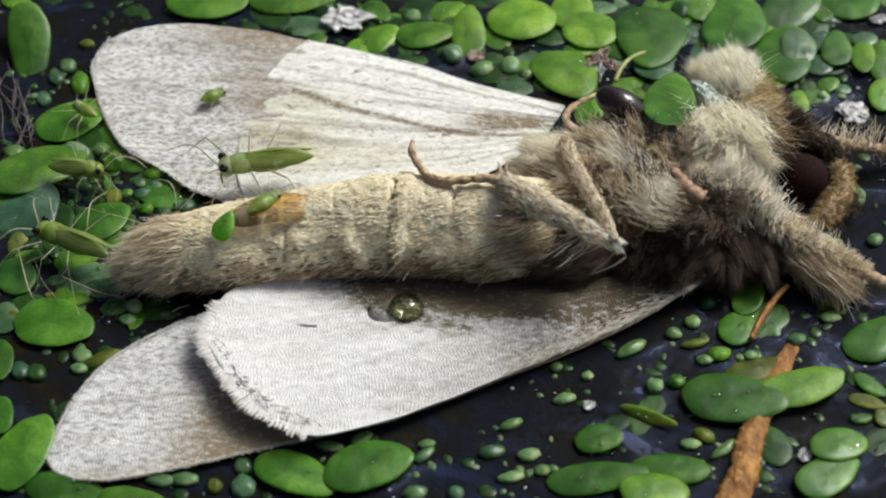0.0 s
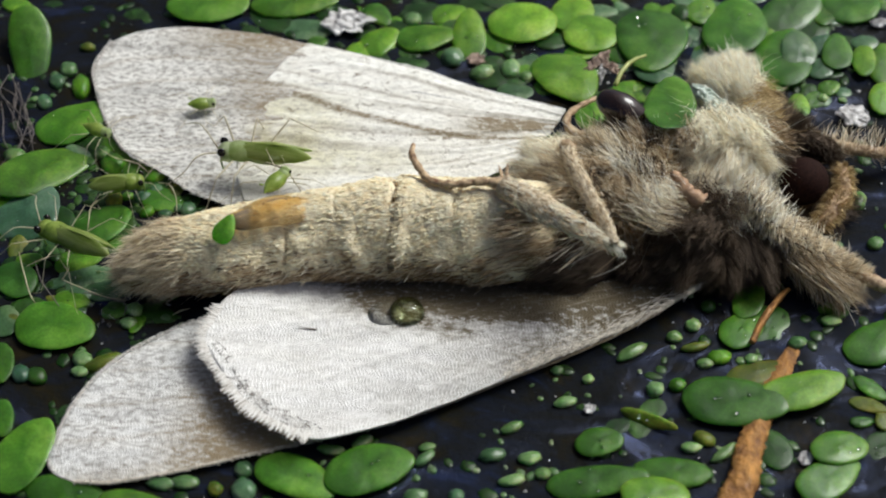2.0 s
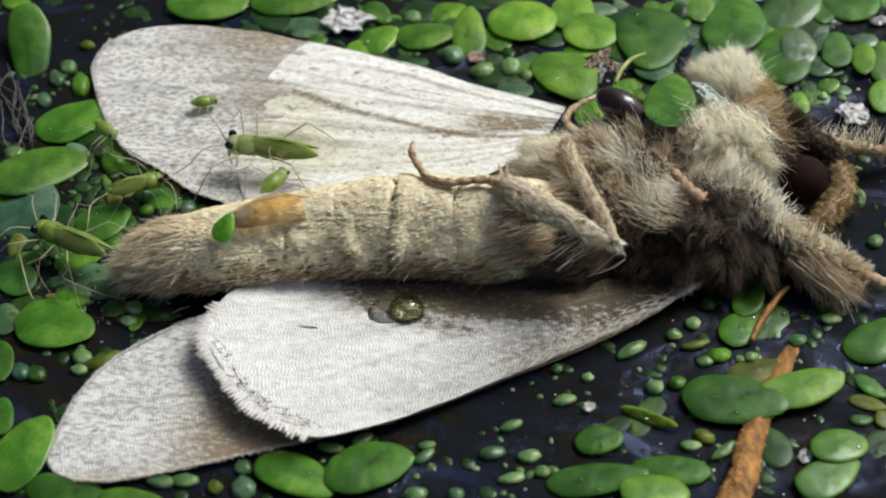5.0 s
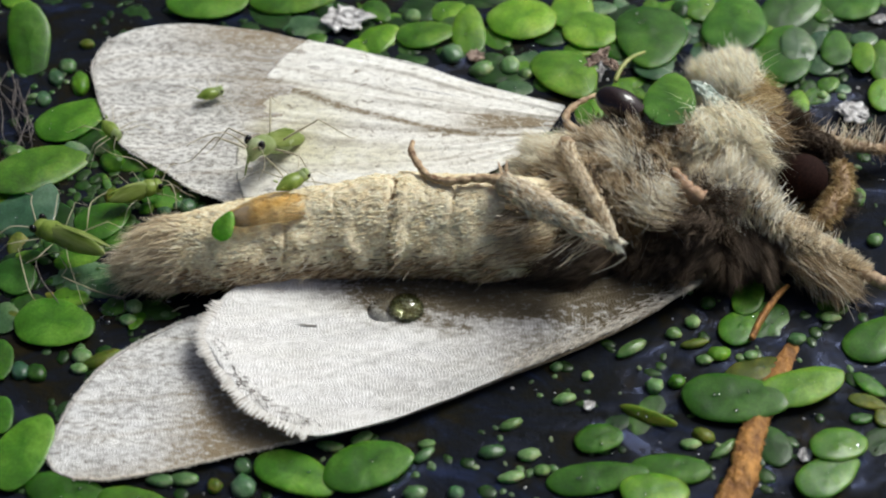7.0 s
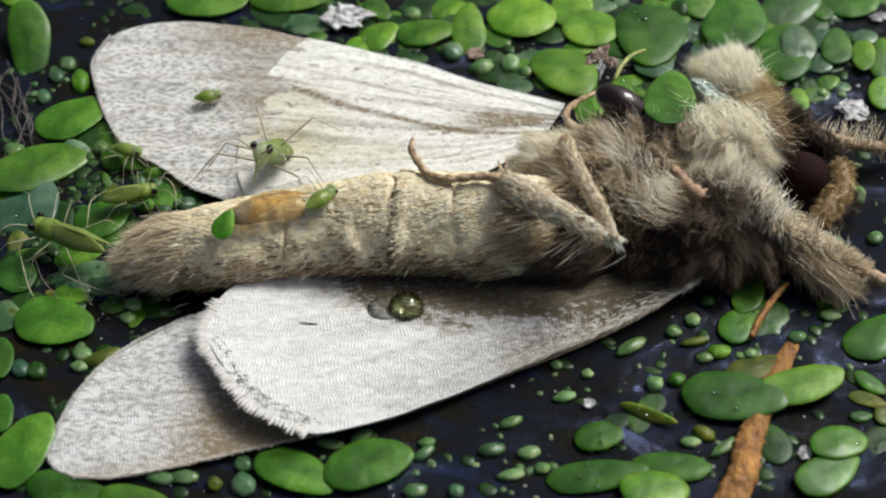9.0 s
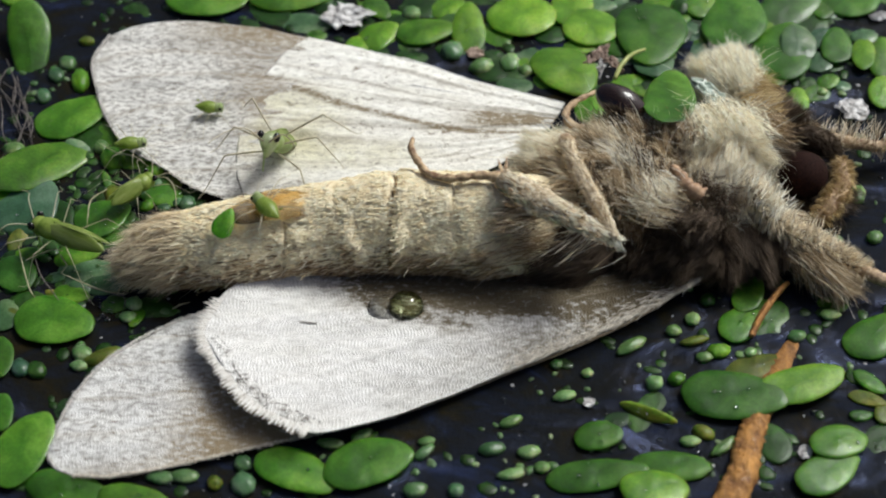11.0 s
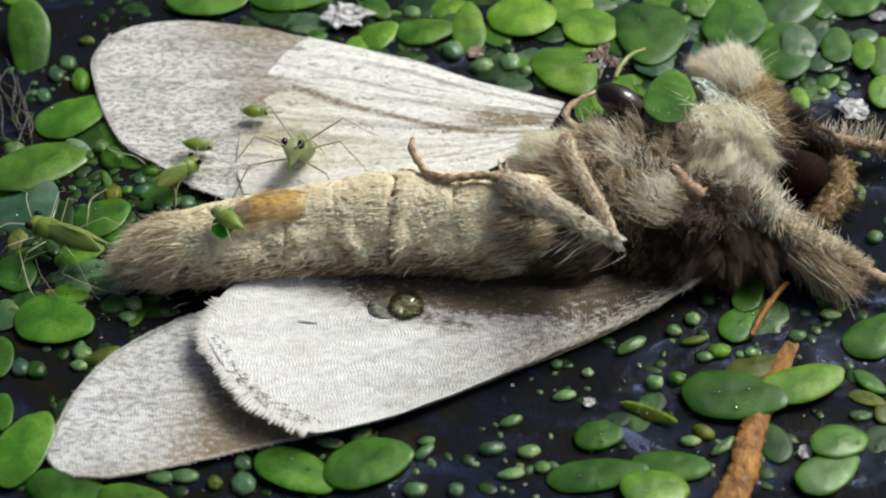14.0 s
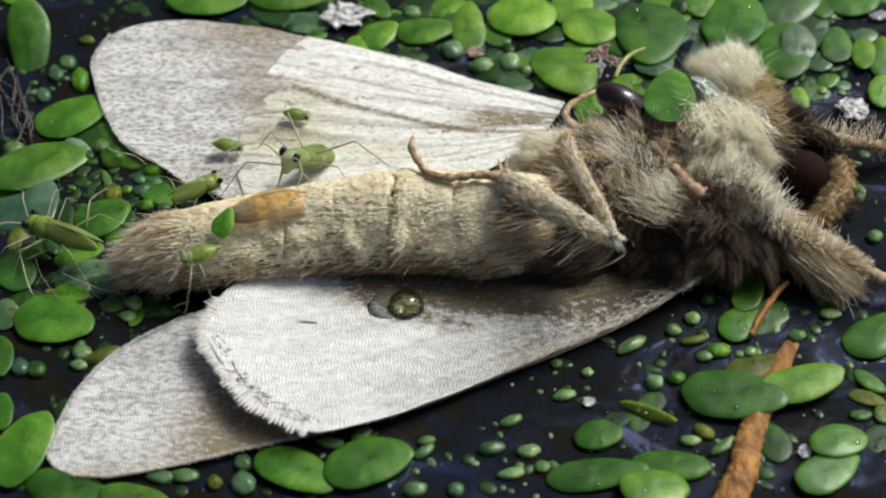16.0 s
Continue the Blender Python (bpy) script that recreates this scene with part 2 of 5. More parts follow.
CHAFF = skin_mat("whitish_chaff", (0.22, 0.2, 0.19), (0.86, 0.84, 0.82), 1900, 0.55, 0.0001, (0.5, 2.0, 1, 20), 0.1)
SCRAP = skin_mat("pale_greenish_wet_scrap", (0.3, 0.4, 0.3), (0.8, 0.85, 0.78), 3500, 0.35, 0.0001, None, 0.2)
BROWNCHAFF = skin_mat("reddish_brown_chaff", (0.08, 0.04, 0.025), (0.5, 0.37, 0.29), 2600, 0.6, 0.0001, (0.4, 2.0, 1, 25))
GREYROOT = skin_mat("grey_dead_rootlets", (0.05, 0.04, 0.037), (0.2, 0.17, 0.15), 1500, 0.7)
PALEROOT = skin_mat("straw_dead_rootlets", (0.3, 0.26, 0.14), (0.6, 0.55, 0.38), 1500, 0.6)
STALK = skin_mat("yellow_green_stalk", (0.25, 0.3, 0.06), (0.5, 0.52, 0.18), 1500, 0.4)
BUG = skin_mat("green_bug_skin", (0.22, 0.33, 0.04), (0.46, 0.56, 0.13), 2500, 0.32, 0.00003, None, 0.2, 0.0, 0.45)
BUG_CLEAR = skin_mat("translucent_pale_green_bug_skin", (0.46, 0.57, 0.22), (0.7, 0.78, 0.44), 2500, 0.3, 0.00003, None, 0.3, 0.0, 0.65)
BUG_PALE = skin_mat("pale_green_bug_skin", (0.6, 0.68, 0.38), (0.86, 0.89, 0.68), 2500, 0.24, 0.00003, None, 0.4, 0.0, 0.7)
BUGLEG = skin_mat("tan_bug_leg", (0.46, 0.41, 0.28), (0.72, 0.66, 0.5), 4000, 0.4, 0.00001, None, 0, 0, 0.4)
BUGEYE = skin_mat("black_bug_eye", (0.004, 0.003, 0.003), (0.012, 0.008, 0.008), 9000, 0.15, 0.00001)


def film_mat(name, tint, bend, share, gloss=0.06, index=1.5, thin=None):
    """Clear fluid that lets the light through: part straight, part bent."""
    m, n, l, p = nodes_of(name)
    p.inputs["Base Color"].default_value = (*bend, 1)
    p.inputs["Roughness"].default_value, p.inputs["IOR"].default_value, p.inputs["Transmission Weight"].default_value = 0.02, 1.33, 1.0
    clear = n.new("ShaderNodeBsdfTransparent")
    clear.inputs["Color"].default_value = (*tint, 1)
    if thin:
        l.new(ramp(n, l, noise_node(n, l, 900, 5, 0.65), [(0.36, tint), (0.62, thin)]), clear.inputs["Color"])
    both = n.new("ShaderNodeMixShader")
    both.inputs[0].default_value = share
    l.new(clear.outputs[0], both.inputs[1])
    l.new(p.outputs[0], both.inputs[2])
    shine, fres, top = n.new("ShaderNodeBsdfGlossy"), n.new("ShaderNodeFresnel"), n.new("ShaderNodeMixShader")
    shine.inputs["Roughness"].default_value, fres.inputs["IOR"].default_value = gloss, index
    l.new(fres.outputs[0], top.inputs[0])
    l.new(both.outputs[0], top.inputs[1])
    l.new(shine.outputs[0], top.inputs[2])
    l.new(top.outputs[0], n["Material Output"].inputs["Surface"])
    return m


DROP = film_mat("clear_water_drop", (0.985, 0.99, 0.965), (0.7, 0.78, 0.5), 0.0)
# high index, so that the added beads give bright glints
DEW = film_mat("clear_dew", (1.0, 1.0, 0.99), (1.0, 1.0, 1.0), 0.0, 0.1, 2.0)
DROP_GREEN = film_mat("greenish_water_drop", (0.94, 0.96, 0.82), (0.42, 0.58, 0.16), 0.35)
AMBER = film_mat("amber_fluid", (0.93, 0.77, 0.46), (0.75, 0.45, 0.15), 0.1, 0.2, 1.5, (0.985, 0.92, 0.77))
WINGPAD = skin_mat("translucent_green_wing", (0.26, 0.36, 0.05), (0.56, 0.64, 0.22), 1800, 0.3, 0.00004, (0.3, 2, 1, 0), 0.2, 0.0, 0.55)


# ---- helpers of this scene (all builders work in millimetres) ----
def part(name, mesh, material, parent=None, label="", at=None, kind="", flat=False):
    """Links a bmesh, or (verts, faces), as one mesh object under parent."""
    me = bpy.data.meshes.new(name)
    if isinstance(mesh, bmesh.types.BMesh):
        mesh.to_mesh(me)
        mesh.free()
    else:
        me.from_pydata([tuple(v) for v in mesh[0]], [], mesh[1])
    me.transform(Matrix.Scale(MM, 4))
    me.polygons.foreach_set("use_smooth", [not flat] * len(me.polygons))
    me.materials.append(material)
    ob = new(name, me)
    ob.parent = parent
    if at is not None:
        ob.matrix_basis = at
    return tagged(ob, label=label, kind=kind)


def mm(x, y, z, rx=0, ry=0, rz=0):
    return pose(x * MM, y * MM, z * MM, rx, ry, rz)


def spline(pts, count):
    """Catmull-Rom through pts, count+1 samples by even chord length."""
    p = np.array(pts, float)
    ext = np.vstack([2 * p[0] - p[1], p, 2 * p[-1] - p[-2]])
    fine = []
    for i in range(len(p) - 1):
        a, b, c, d = ext[i:i + 4]
        for t in np.linspace(0, 1, 16, endpoint=False):
            fine.append(0.5 * (2 * b + (c - a) * t + (2 * a - 5 * b + 4 * c - d) * t * t + (3 * b - a - 3 * c + d) * t ** 3))
    fine.append(p[-1])
    fine = np.array(fine)
    s = np.concatenate([[0], np.cumsum(np.linalg.norm(np.diff(fine[:, :3], axis=0), axis=1))])
    want = np.linspace(0, s[-1], count + 1)
    return np.stack([np.interp(want, s, fine[:, k]) for k in range(p.shape[1])], 1)


def tube(pts, radii, seg=8, count=None, rough=0.0, seed=0, flat=1.0, joint=0.0):
    """Tube along a spline with a radius at every point, closed ends."""
    rows = np.column_stack([np.array(pts, float), np.array(radii, float)])
    rows = spline(rows, count or 6 * (len(pts) - 1))
    rng = np.random.default_rng(seed)
    verts, faces = [], []
    prev = None
    for i, (x, y, z, r) in enumerate(rows):
        r = r * (1 + joint * (abs(math.sin(i * 0.45)) - 0.6))
        t = Vector(rows[min(i + 1, len(rows) - 1)][:3] - rows[max(i - 1, 0)][:3]).normalized()
        side = t.cross(Vector((0, 0, 1)))
        side = side.normalized() if side.length > 0.05 else (prev or Vector((1, 0, 0)))
        prev = side
        upv = side.cross(t).normalized()
        for k in range(seg):
            a = 2 * math.pi * k / seg
            q = r * (1 + rough * rng.normal())
            verts.append(Vector((x, y, z)) + side * math.cos(a) * q + upv * math.sin(a) * q * flat)
    n = len(rows)
    for i in range(n - 1):
        for k in range(seg):
            faces.append((i * seg + k, i * seg + (k + 1) % seg, (i + 1) * seg + (k + 1) % seg, (i + 1) * seg + k))
    faces.append(tuple(reversed(range(seg))))
    faces.append(tuple((n - 1) * seg + k for k in range(seg)))
    return verts, faces


def ball(rx, ry, rz, seg=20, rings=12, lump=0.0, freq=1.0, seed=0, center=(0, 0, 0)):
    bm = bmesh.new()
    bmesh.ops.create_uvsphere(bm, u_segments=seg, v_segments=rings, radius=1)
    for v in bm.verts:
        d = 1 + lump * noise.noise(v.co * freq + Vector((seed * 3.1, seed * 1.7, 0)))
        v.co = Vector((v.co.x * rx * d, v.co.y * ry * d, v.co.z * rz * d)) + Vector(center)
    return bm


def hair_mesh(roots, ways, length, width, bend, seed=0, curl=0.15, facing=(0, 0, 1)):
    """Many tapered, ridged hairs as one mesh: root, way, bend and outer side per hair."""
    rng = np.random.default_rng(seed)
    roots, ways = np.asarray(roots, float), np.asarray(ways, float)
    count = len(roots)
    ways = ways / np.maximum(np.linalg.norm(ways, axis=1, keepdims=True), 1e-9)
    length = np.broadcast_to(np.asarray(length, float), (count,))[:, None]
    width = np.broadcast_to(np.asarray(width, float), (count,))[:, None]
    bend = np.broadcast_to(np.asarray(bend, float), (count, 3)) + rng.normal(0, curl, (count, 3))
    out = np.broadcast_to(np.asarray(facing, float), (count, 3)) + rng.normal(0, 0.3, (count, 3))
    side = np.cross(ways, out)
    side /= np.maximum(np.linalg.norm(side, axis=1, keepdims=True), 1e-9)
    ridge = np.cross(side, ways)
    rings = []
    for s, w in ((0, 0.8), (0.35, 1.0), (0.7, 0.75)):
        c = roots + ways * length * s + bend * length * s * s
        rings += [c - side * width * w * 0.5, c + ridge * width * w * 0.3, c + side * width * w * 0.5]
    rings.append(roots + ways * length + bend * length)
    verts = np.stack(rings, 1).reshape(-1, 3)
    one = [(0, 1, 4, 3), (1, 2, 5, 4), (3, 4, 7, 6), (4, 5, 8, 7), (6, 7, 9), (7, 8, 9)]
    faces = [tuple(i * 10 + q for q in f) for i in range(count) for f in one]
    return verts, faces


def tuft_points(count, center, radii, seed, low=-0.2):
    """Random points with normals on the upper part of an ellipsoid."""
    rng = np.random.default_rng(seed)
    d = rng.normal(0, 1, (count * 3, 3))
    d /= np.linalg.norm(d, axis=1, keepdims=True)
    d = d[d[:, 2] > low][:count]
    r = np.array(radii)
    nrm = d / r
    return np.array(center) + d * r, nrm / np.linalg.norm(nrm, axis=1, keepdims=True)


def clumped(pts, amount, freq, seed):
    """A smooth random push for each point, so that hairs gather in locks."""
    off = Vector((seed * 7.3, seed * 2.9, seed * 5.1))
    return np.array([noise.noise_vector(Vector(p) * freq + off) for p in pts]) * amount


# ---- water and weed ----
def build_water():
    bm = bmesh.new()
    bmesh.ops.create_grid(bm, x_segments=8, y_segments=8, size=60000)
    return tagged(part("water", bm, WATER), "dark still pond water, glossy and nearly black", "water", kind="structure")


def frond_mesh(a, b, thick, egg, seed):
    """Egg-shaped domed plate: half axes a, b; thickness; a low keel and knobs."""
    rng = np.random.default_rng(seed)
    seg = 40
    rings = [1.0, 0.985, 0.95, 0.88, 0.79, 0.69, 0.58, 0.46, 0.34, 0.22, 0.1]
    knobs = [(rng.uniform(-0.6, 0.6) * a, rng.uniform(-0.6, 0.6) * b, rng.uniform(0.07, 0.16) * (a + b) * 0.5, rng.uniform(0.03, 0.09)) for _ in range(7)]
    ph = rng.uniform(0, 6.28, 3)
    cup = rng.uniform(-0.05, 0.12)

    def edge(t):
        w = 1 + 0.04 * math.sin(2 * t + ph[0]) + 0.035 * math.sin(3 * t + ph[1]) + 0.012 * math.sin(7 * t + ph[2])
        return a * math.cos(t) * w, b * math.sin(t) * w * (1 - egg * math.cos(t))

    verts, faces = [], []

    def top(x, y, r):
        k = thick * (0.62 * max(0.0, 1 - r ** 5) ** 0.6 + 0.16 * (1 - r * r))
        keel = 0.05 * thick * math.exp(-(y / (0.14 * b)) ** 2) * (1 - r)
        k += sum(hk * thick * 2 * math.exp(-((x - kx) ** 2 + (y - ky) ** 2) / (kr * kr)) for kx, ky, kr, hk in knobs) * (1 - r ** 4)
        return k + keel + cup * a * r ** 3 * 0.3 + 0.16 * thick * noise.noise(Vector((x * 1.3, y * 1.3, seed * 1.3)))

    for r in rings:
        for k in range(seg):
            x, y = edge(2 * math.pi * k / seg)
            verts.append((x * r, y * r, top(x * r, y * r, r)))
    verts.append((0, 0, top(0, 0, 0)))
    ctr = len(verts) - 1
    for i in range(len(rings) - 1):
        for k in range(seg):
            faces.append((i * seg + k, i * seg + (k + 1) % seg, (i + 1) * seg + (k + 1) % seg, (i + 1) * seg + k))
    o = (len(rings) - 1) * seg
    for k in range(seg):
        faces.append((o + k, o + (k + 1) % seg, ctr))
    lo = len(verts)
    for r, d in ((0.97, 0.22), (0.7, 0.6)):
        for k in range(seg):
            x, y = edge(2 * math.pi * k / seg)
            verts.append((x * r, y * r, -thick * d + cup * a * 0.3 * r ** 3))
    verts.append((0, 0, -thick * 0.8))
    for k in range(seg):
        j = (k + 1) % seg
        faces.append((j, k, lo + k, lo + j))
        faces.append((lo + j, lo + k, lo + seg + k, lo + seg + j))
        faces.append((lo + seg + j, lo + seg + k, len(verts) - 1))
    return verts, faces


serial = [0]
BY_TONE = {"g": (LEAF, "plump green duckweed frond floating on dark water"),
           "l": (LEAF_LIGHT, "bright yellow-green duckweed frond floating on water"),
           "m": (LEAF_DEEP, "plump deep green duckweed frond floating on dark water"),
           "d": (LEAF_DARK, "dark sunken duckweed frond under the surface"),
           "w": (LEAF_WET, "wet bluish-green duckweed frond with a glossy film"),
           "o": (LEAF_OLD, "olive-yellow ageing duckweed frond, half sunken")}


dewy = []


def frond(x, y, z, length, width, turn, tone="g", tilt=0, roll=0, egg=0.12, label="", parent=None):
    serial[0] += 1
    thick = 0.045 * width + 0.08
    lean = random.Random(serial[0])
    tilt, roll = tilt + lean.uniform(-5, 5), roll + lean.uniform(-5, 5)
    mesh = frond_mesh(length / 2, width / 2, thick, egg, serial[0])
    material, text = BY_TONE[tone]
    if length > 1.8 and tone != "d":
        dewy.append((x, y, z + thick * 0.62, length, width, turn, thick))
    ob = part("duckweed_frond" if parent is None else "frond", mesh, material, parent, at=mm(x, y, z, roll, tilt, turn))
    return tagged(ob, label or text, "duckweed", "duckweed fronds") if parent is None else ob


def grain(x, y, z, length, width, turn, tone="p"):
    """One watermeal grain: a tiny plump ellipsoid, flat on top."""
    serial[0] += 1
    bm = ball(length / 2, width / 2, width * 0.42, 14, 9, 0.22, 1.6, serial[0])
    for v in bm.verts:
        if v.co.z > 0:
            v.co.z *= 0.75
    mats = {"p": GRAIN, "w": LEAF_WET, "o": LEAF_OLD, "g": LEAF, "d": LEAF_DARK}
    ob = part("watermeal_grain", bm, mats[tone], at=mm(x, y, z, 0, 0, turn))
    return tagged(ob, "tiny plump pale green watermeal grain floating on water", "watermeal", "watermeal grains")


build_water()

# far row of weed, behind the moth
frond(-19.74, 12.5, 0.5, 4.8, 2, 97, "m", -20, 0, -0.3, "yellow-green duckweed frond tilted out of the water")
frond(-21.14, 16.39, 0.1, 1.42, 0.94, -8)
frond(-19.6, 16.5, -0.1, 1.93, 1.06, 6, "d")
frond(-17.07, 7.93, 0.1, 3.53, 2.64, 35, "m")
frond(-15.89, 7.11, -0.05, 2.26, 1.57, -30, "d")
frond(-17.97, 4.67, 0.25, 4.74, 2.59, 32, "g", 4, 0)
frond(-18.21, 2.34, 0.1, 3.53, 2.84, 88, "w")
frond(-16.95, 1.62, 0, 2.54, 1.8, -53, "d")
frond(-14.78, 1.55, 0.15, 2.62, 2.11, 29, "m")
frond(-18, -1.7, 0.15, 2.07, 1.8, -50, "m")
frond(-15.97, -4.31, 0.25, 3.54, 2.41, -19, "m")
frond(-15.16, -1.55, -0.1, 2.81, 2.07, 11, "w")
frond(-15.54, -2.77, 0.05, 1.62, 1.01, -16)
frond(-17.98, 0.66, -0.15, 2.65, 2.15, 37, "d")
frond(-18.13, -3.8, 0, 1.8, 1.28, 103, "w")
frond(-17.82, -6.15, 0.15, 2.24, 0.98, -77, "m")
frond(-17.32, -8.93, 0.15, 1.79, 1.04, -75, "m")
frond(-16.14, -10.75, 0.3, 3.63, 2.06, 72, "m")
frond(-14.18, -12.48, 0.1, 3.21, 1.76, -14, "m")
frond(-11.66, -12.96, 0.15, 2.81, 1.33, -8)
frond(-16.25, -12.09, -0.1, 1.9, 1.57, 0, "d")
frond(-12.31, 3.1, 0, 2.3, 1.5, -17, "m")
grain(-12.9, 4.5, 0.05, 0.95, 0.75, 20, "g")
grain(-13.5, 3.95, 0.0, 0.7, 0.55, -30, "w")
grain(-12.2, 4.25, 0.0, 0.8, 0.6, 70, "d")
grain(-13.3, 3.2, 0.05, 0.85, 0.65, 15, "w")
grain(-14.0, 3.3, 0.0, 0.6, 0.5, 40, "g")
grain(-12.75, 3.75, 0.05, 0.65, 0.5, -10, "w")
grain(-13.0, 2.35, 0.05, 0.75, 0.6, 50, "g")
grain(-12.2, 2.2, 0.05, 0.6, 0.5, 0, "w")
grain(-11.6, 2.55, 0.05, 0.55, 0.42, 30, "w")
frond(-13.69, 4.88, -0.15, 4.4, 2.18, -24, "d")
frond(-11.54, 16.16, 0.25, 3.93, 2.62, 5, "l")
frond(-15.14, 15.52, -0.15, 2.87, 2.42, 21, "d")
frond(-7.38, 16.44, 0.2, 4.24, 2.01, 8)
frond(-6.73, 14.55, -0.05, 2.65, 1.69, -2, "w")
frond(-9.09, 14.74, -0.1, 1.94, 0.93, -1, "d")
frond(-3.22, 15.65, 0.1, 1.76, 1.25, -52)
frond(-3.12, 13.68, 0.05, 2.29, 1.74, 48)
frond(-3.92, 13.08, 0, 1.7, 1.26, 50, "l")
frond(-0.88, 13.9, 0.15, 2.86, 2.08, 10)
frond(-1.33, 12.37, -0.1, 1.9, 1.38, -1, "d")
frond(1.26, 14.11, 0.15, 3.35, 1.7, 89, "l")
frond(3.89, 14.86, 0.3, 3.56, 2.85, 13, "l")
frond(1.85, 16.61, -0.05, 3.37, 1.31, 0, "d")
frond(6.34, 15.74, 0.1, 2.94, 2.12, 64, "l")
frond(7.15, 14.09, 0.2, 2.94, 2.68, -95, "l")
frond(6.69, 12.91, 0, 1.8, 1.15, 2)
frond(3.83, 12.68, -0.15, 2.43, 2.12, -41, "w")
frond(5.82, 10.99, 0.2, 3.82, 2.8, -57, "l")
frond(10.03, 13.56, 0.3, 4.76, 3.46, -91, "m")
frond(10.07, 11.39, 0.2, 2.12, 1.7, 49, "w")
frond(12.69, 15.85, 0.15, 2.06, 1.42, 58, "l")
frond(14.2, 14.62, 0.25, 4.59, 3.17, 74, "m")
frond(17.06, 15.72, 0.15, 3.93, 2.44, 42, "m")
frond(18.72, 16.06, 0.05, 2.68, 1.28, 82)
frond(20.12, 16.2, 0.15, 3.06, 2.48, -10, "m")
frond(16.27, 12.44, 0.2, 4.25, 2.85, 71, "m")
frond(17.01, 12.79, 0.32, 2.61, 1.74, 79, "w")
frond(18.31, 13.46, 0.1, 1.54, 1.21, 66, "w")
frond(18.86, 12.73, 0.2, 2.59, 1.49, 76, "m")
frond(20.07, 12.2, 0.2, 2.48, 1.17, 78, "l")
frond(20.37, 13.54, 0.1, 1.36, 1.12, 24, "w")
frond(20.95, 11.93, 0.15, 3.13, 1.22, 78)
frond(17.97, 11.72, 0.05, 1.52, 1.28, 55, "w")
frond(18.12, 10.31, 0.1, 1.13, 0.96, 35)
frond(20.43, 9.45, 0.25, 2.06, 1.23, 74, "l")
frond(16.47, 8.96, 0.2, 1.72, 1.13, 75)
frond(15.72, 11.02, 0.1, 1.94, 1.45, -81)
frond(11.41, 13.99, 0, 2.2, 1.41, 76, "d")
frond(8.78, 15.46, -0.1, 2.28, 1.46, 45, "d")
frond(15.4, 14.01, -0.02, 2.22, 1.66, 63)
frond(13.27, 13.87, -0.04, 2.13, 1.77, 68)
frond(11.34, 15.51, 0, 2.74, 1.92, 63)
frond(18.01, 14.77, -0.02, 2.21, 1.85, 58, "d")
frond(12.48, 12.61, -0.02, 1.57, 1.34, -95, "w")
frond(8.55, 13.06, 0.02, 1.97, 1.5, 60)
frond(5.38, 13.93, -0.02, 1.95, 1.55, 38, "d")
frond(2.63, 13.85, -0.02, 1.84, 1.64, 84)
frond(0.17, 15.77, 0, 2.02, 1.49, 27)
frond(-5.41, 15.88, -0.02, 1.95, 1.29, -2, "d")
frond(-2.32, 14.8, -0.04, 1.38, 1.27, -6, "d")
# half-sunken tangle beside the wing
frond(-14.87, 6.26, -0.08, 4.42, 1.85, -33, "g")
frond(-13.56, 5.45, 0, 2.51, 1.61, 11)
frond(-16.03, 6.26, -0.08, 2.08, 1.59, 41, "d")
frond(-13.88, 0.71, -0.02, 2.49, 1.46, -35)
frond(-12.17, 3.94, -0.02, 1.73, 1.35, 74, "o")
frond(-14.01, -2, -0.06, 2.57, 1.41, 10, "w")
frond(-12.26, -3.33, -0.06, 2.69, 1.06, -15, "d")
frond(-13.61, -3.25, -0.04, 1.4, 0.93, 3, "m")
frond(-15.8, -0.4, -0.06, 2.6, 1.59, 16)
frond(-18.87, 3.52, 0.05, 2.76, 2.43, 52)
frond(-17.05, -3.08, -0.06, 1.84, 1.26, 11, "d")
# near right
frond(12.76, -2.64, 0.15, 2.65, 1.25, 75)
frond(12.25, -4.37, 0.1, 2.33, 1.56, 50, "m")
frond(13.37, -4.21, -0.1, 2.87, 2.31, 46, "m")
frond(11.49, -8.22, 0.35, 4.15, 2.35, -4, "m")
frond(14.17, -7.74, 0.45, 3.73, 1.75, 18, "l")
frond(12.64, -6.55, 0, 3.08, 1.27, 15, "o")
frond(17.58, -5.1, 0.2, 2.84, 1.93, 41, "m")
frond(17.02, -7.39, 0.1, 1.54, 0.79, -49, "m")
frond(16.78, -8.19, 0.05, 1.51, 0.69, -19, "o")
frond(16.42, -8.99, 0.05, 0.98, 0.54, 4, "m")
frond(17.37, -8.91, 0.05, 1.14, 0.85, 65, "o")
frond(15.27, -10.41, 0.3, 2.31, 1.63, 18, "l")
frond(14.64, -11.78, 0.2, 2.99, 1.54, 29, "m")
frond(6.04, -10.05, 0.2, 1.86, 1.37, 13, "m")
frond(5.82, -11.88, 0.2, 3.99, 1.37, 8, "m")
frond(8.77, -11.4, 0.1, 3.18, 1.36, -4, "m")
frond(8, -12.61, 0.3, 2.77, 1.81, 4, "g")
frond(-5.59, -11.71, 0.25, 3.25, 1.93, -23, "m")
frond(-2.85, -11.38, 0.3, 3.54, 2.15, 24, "m")
frond(8.05, -8.99, 0.2, 2.39, 0.55, -25, "o", 0, 40)
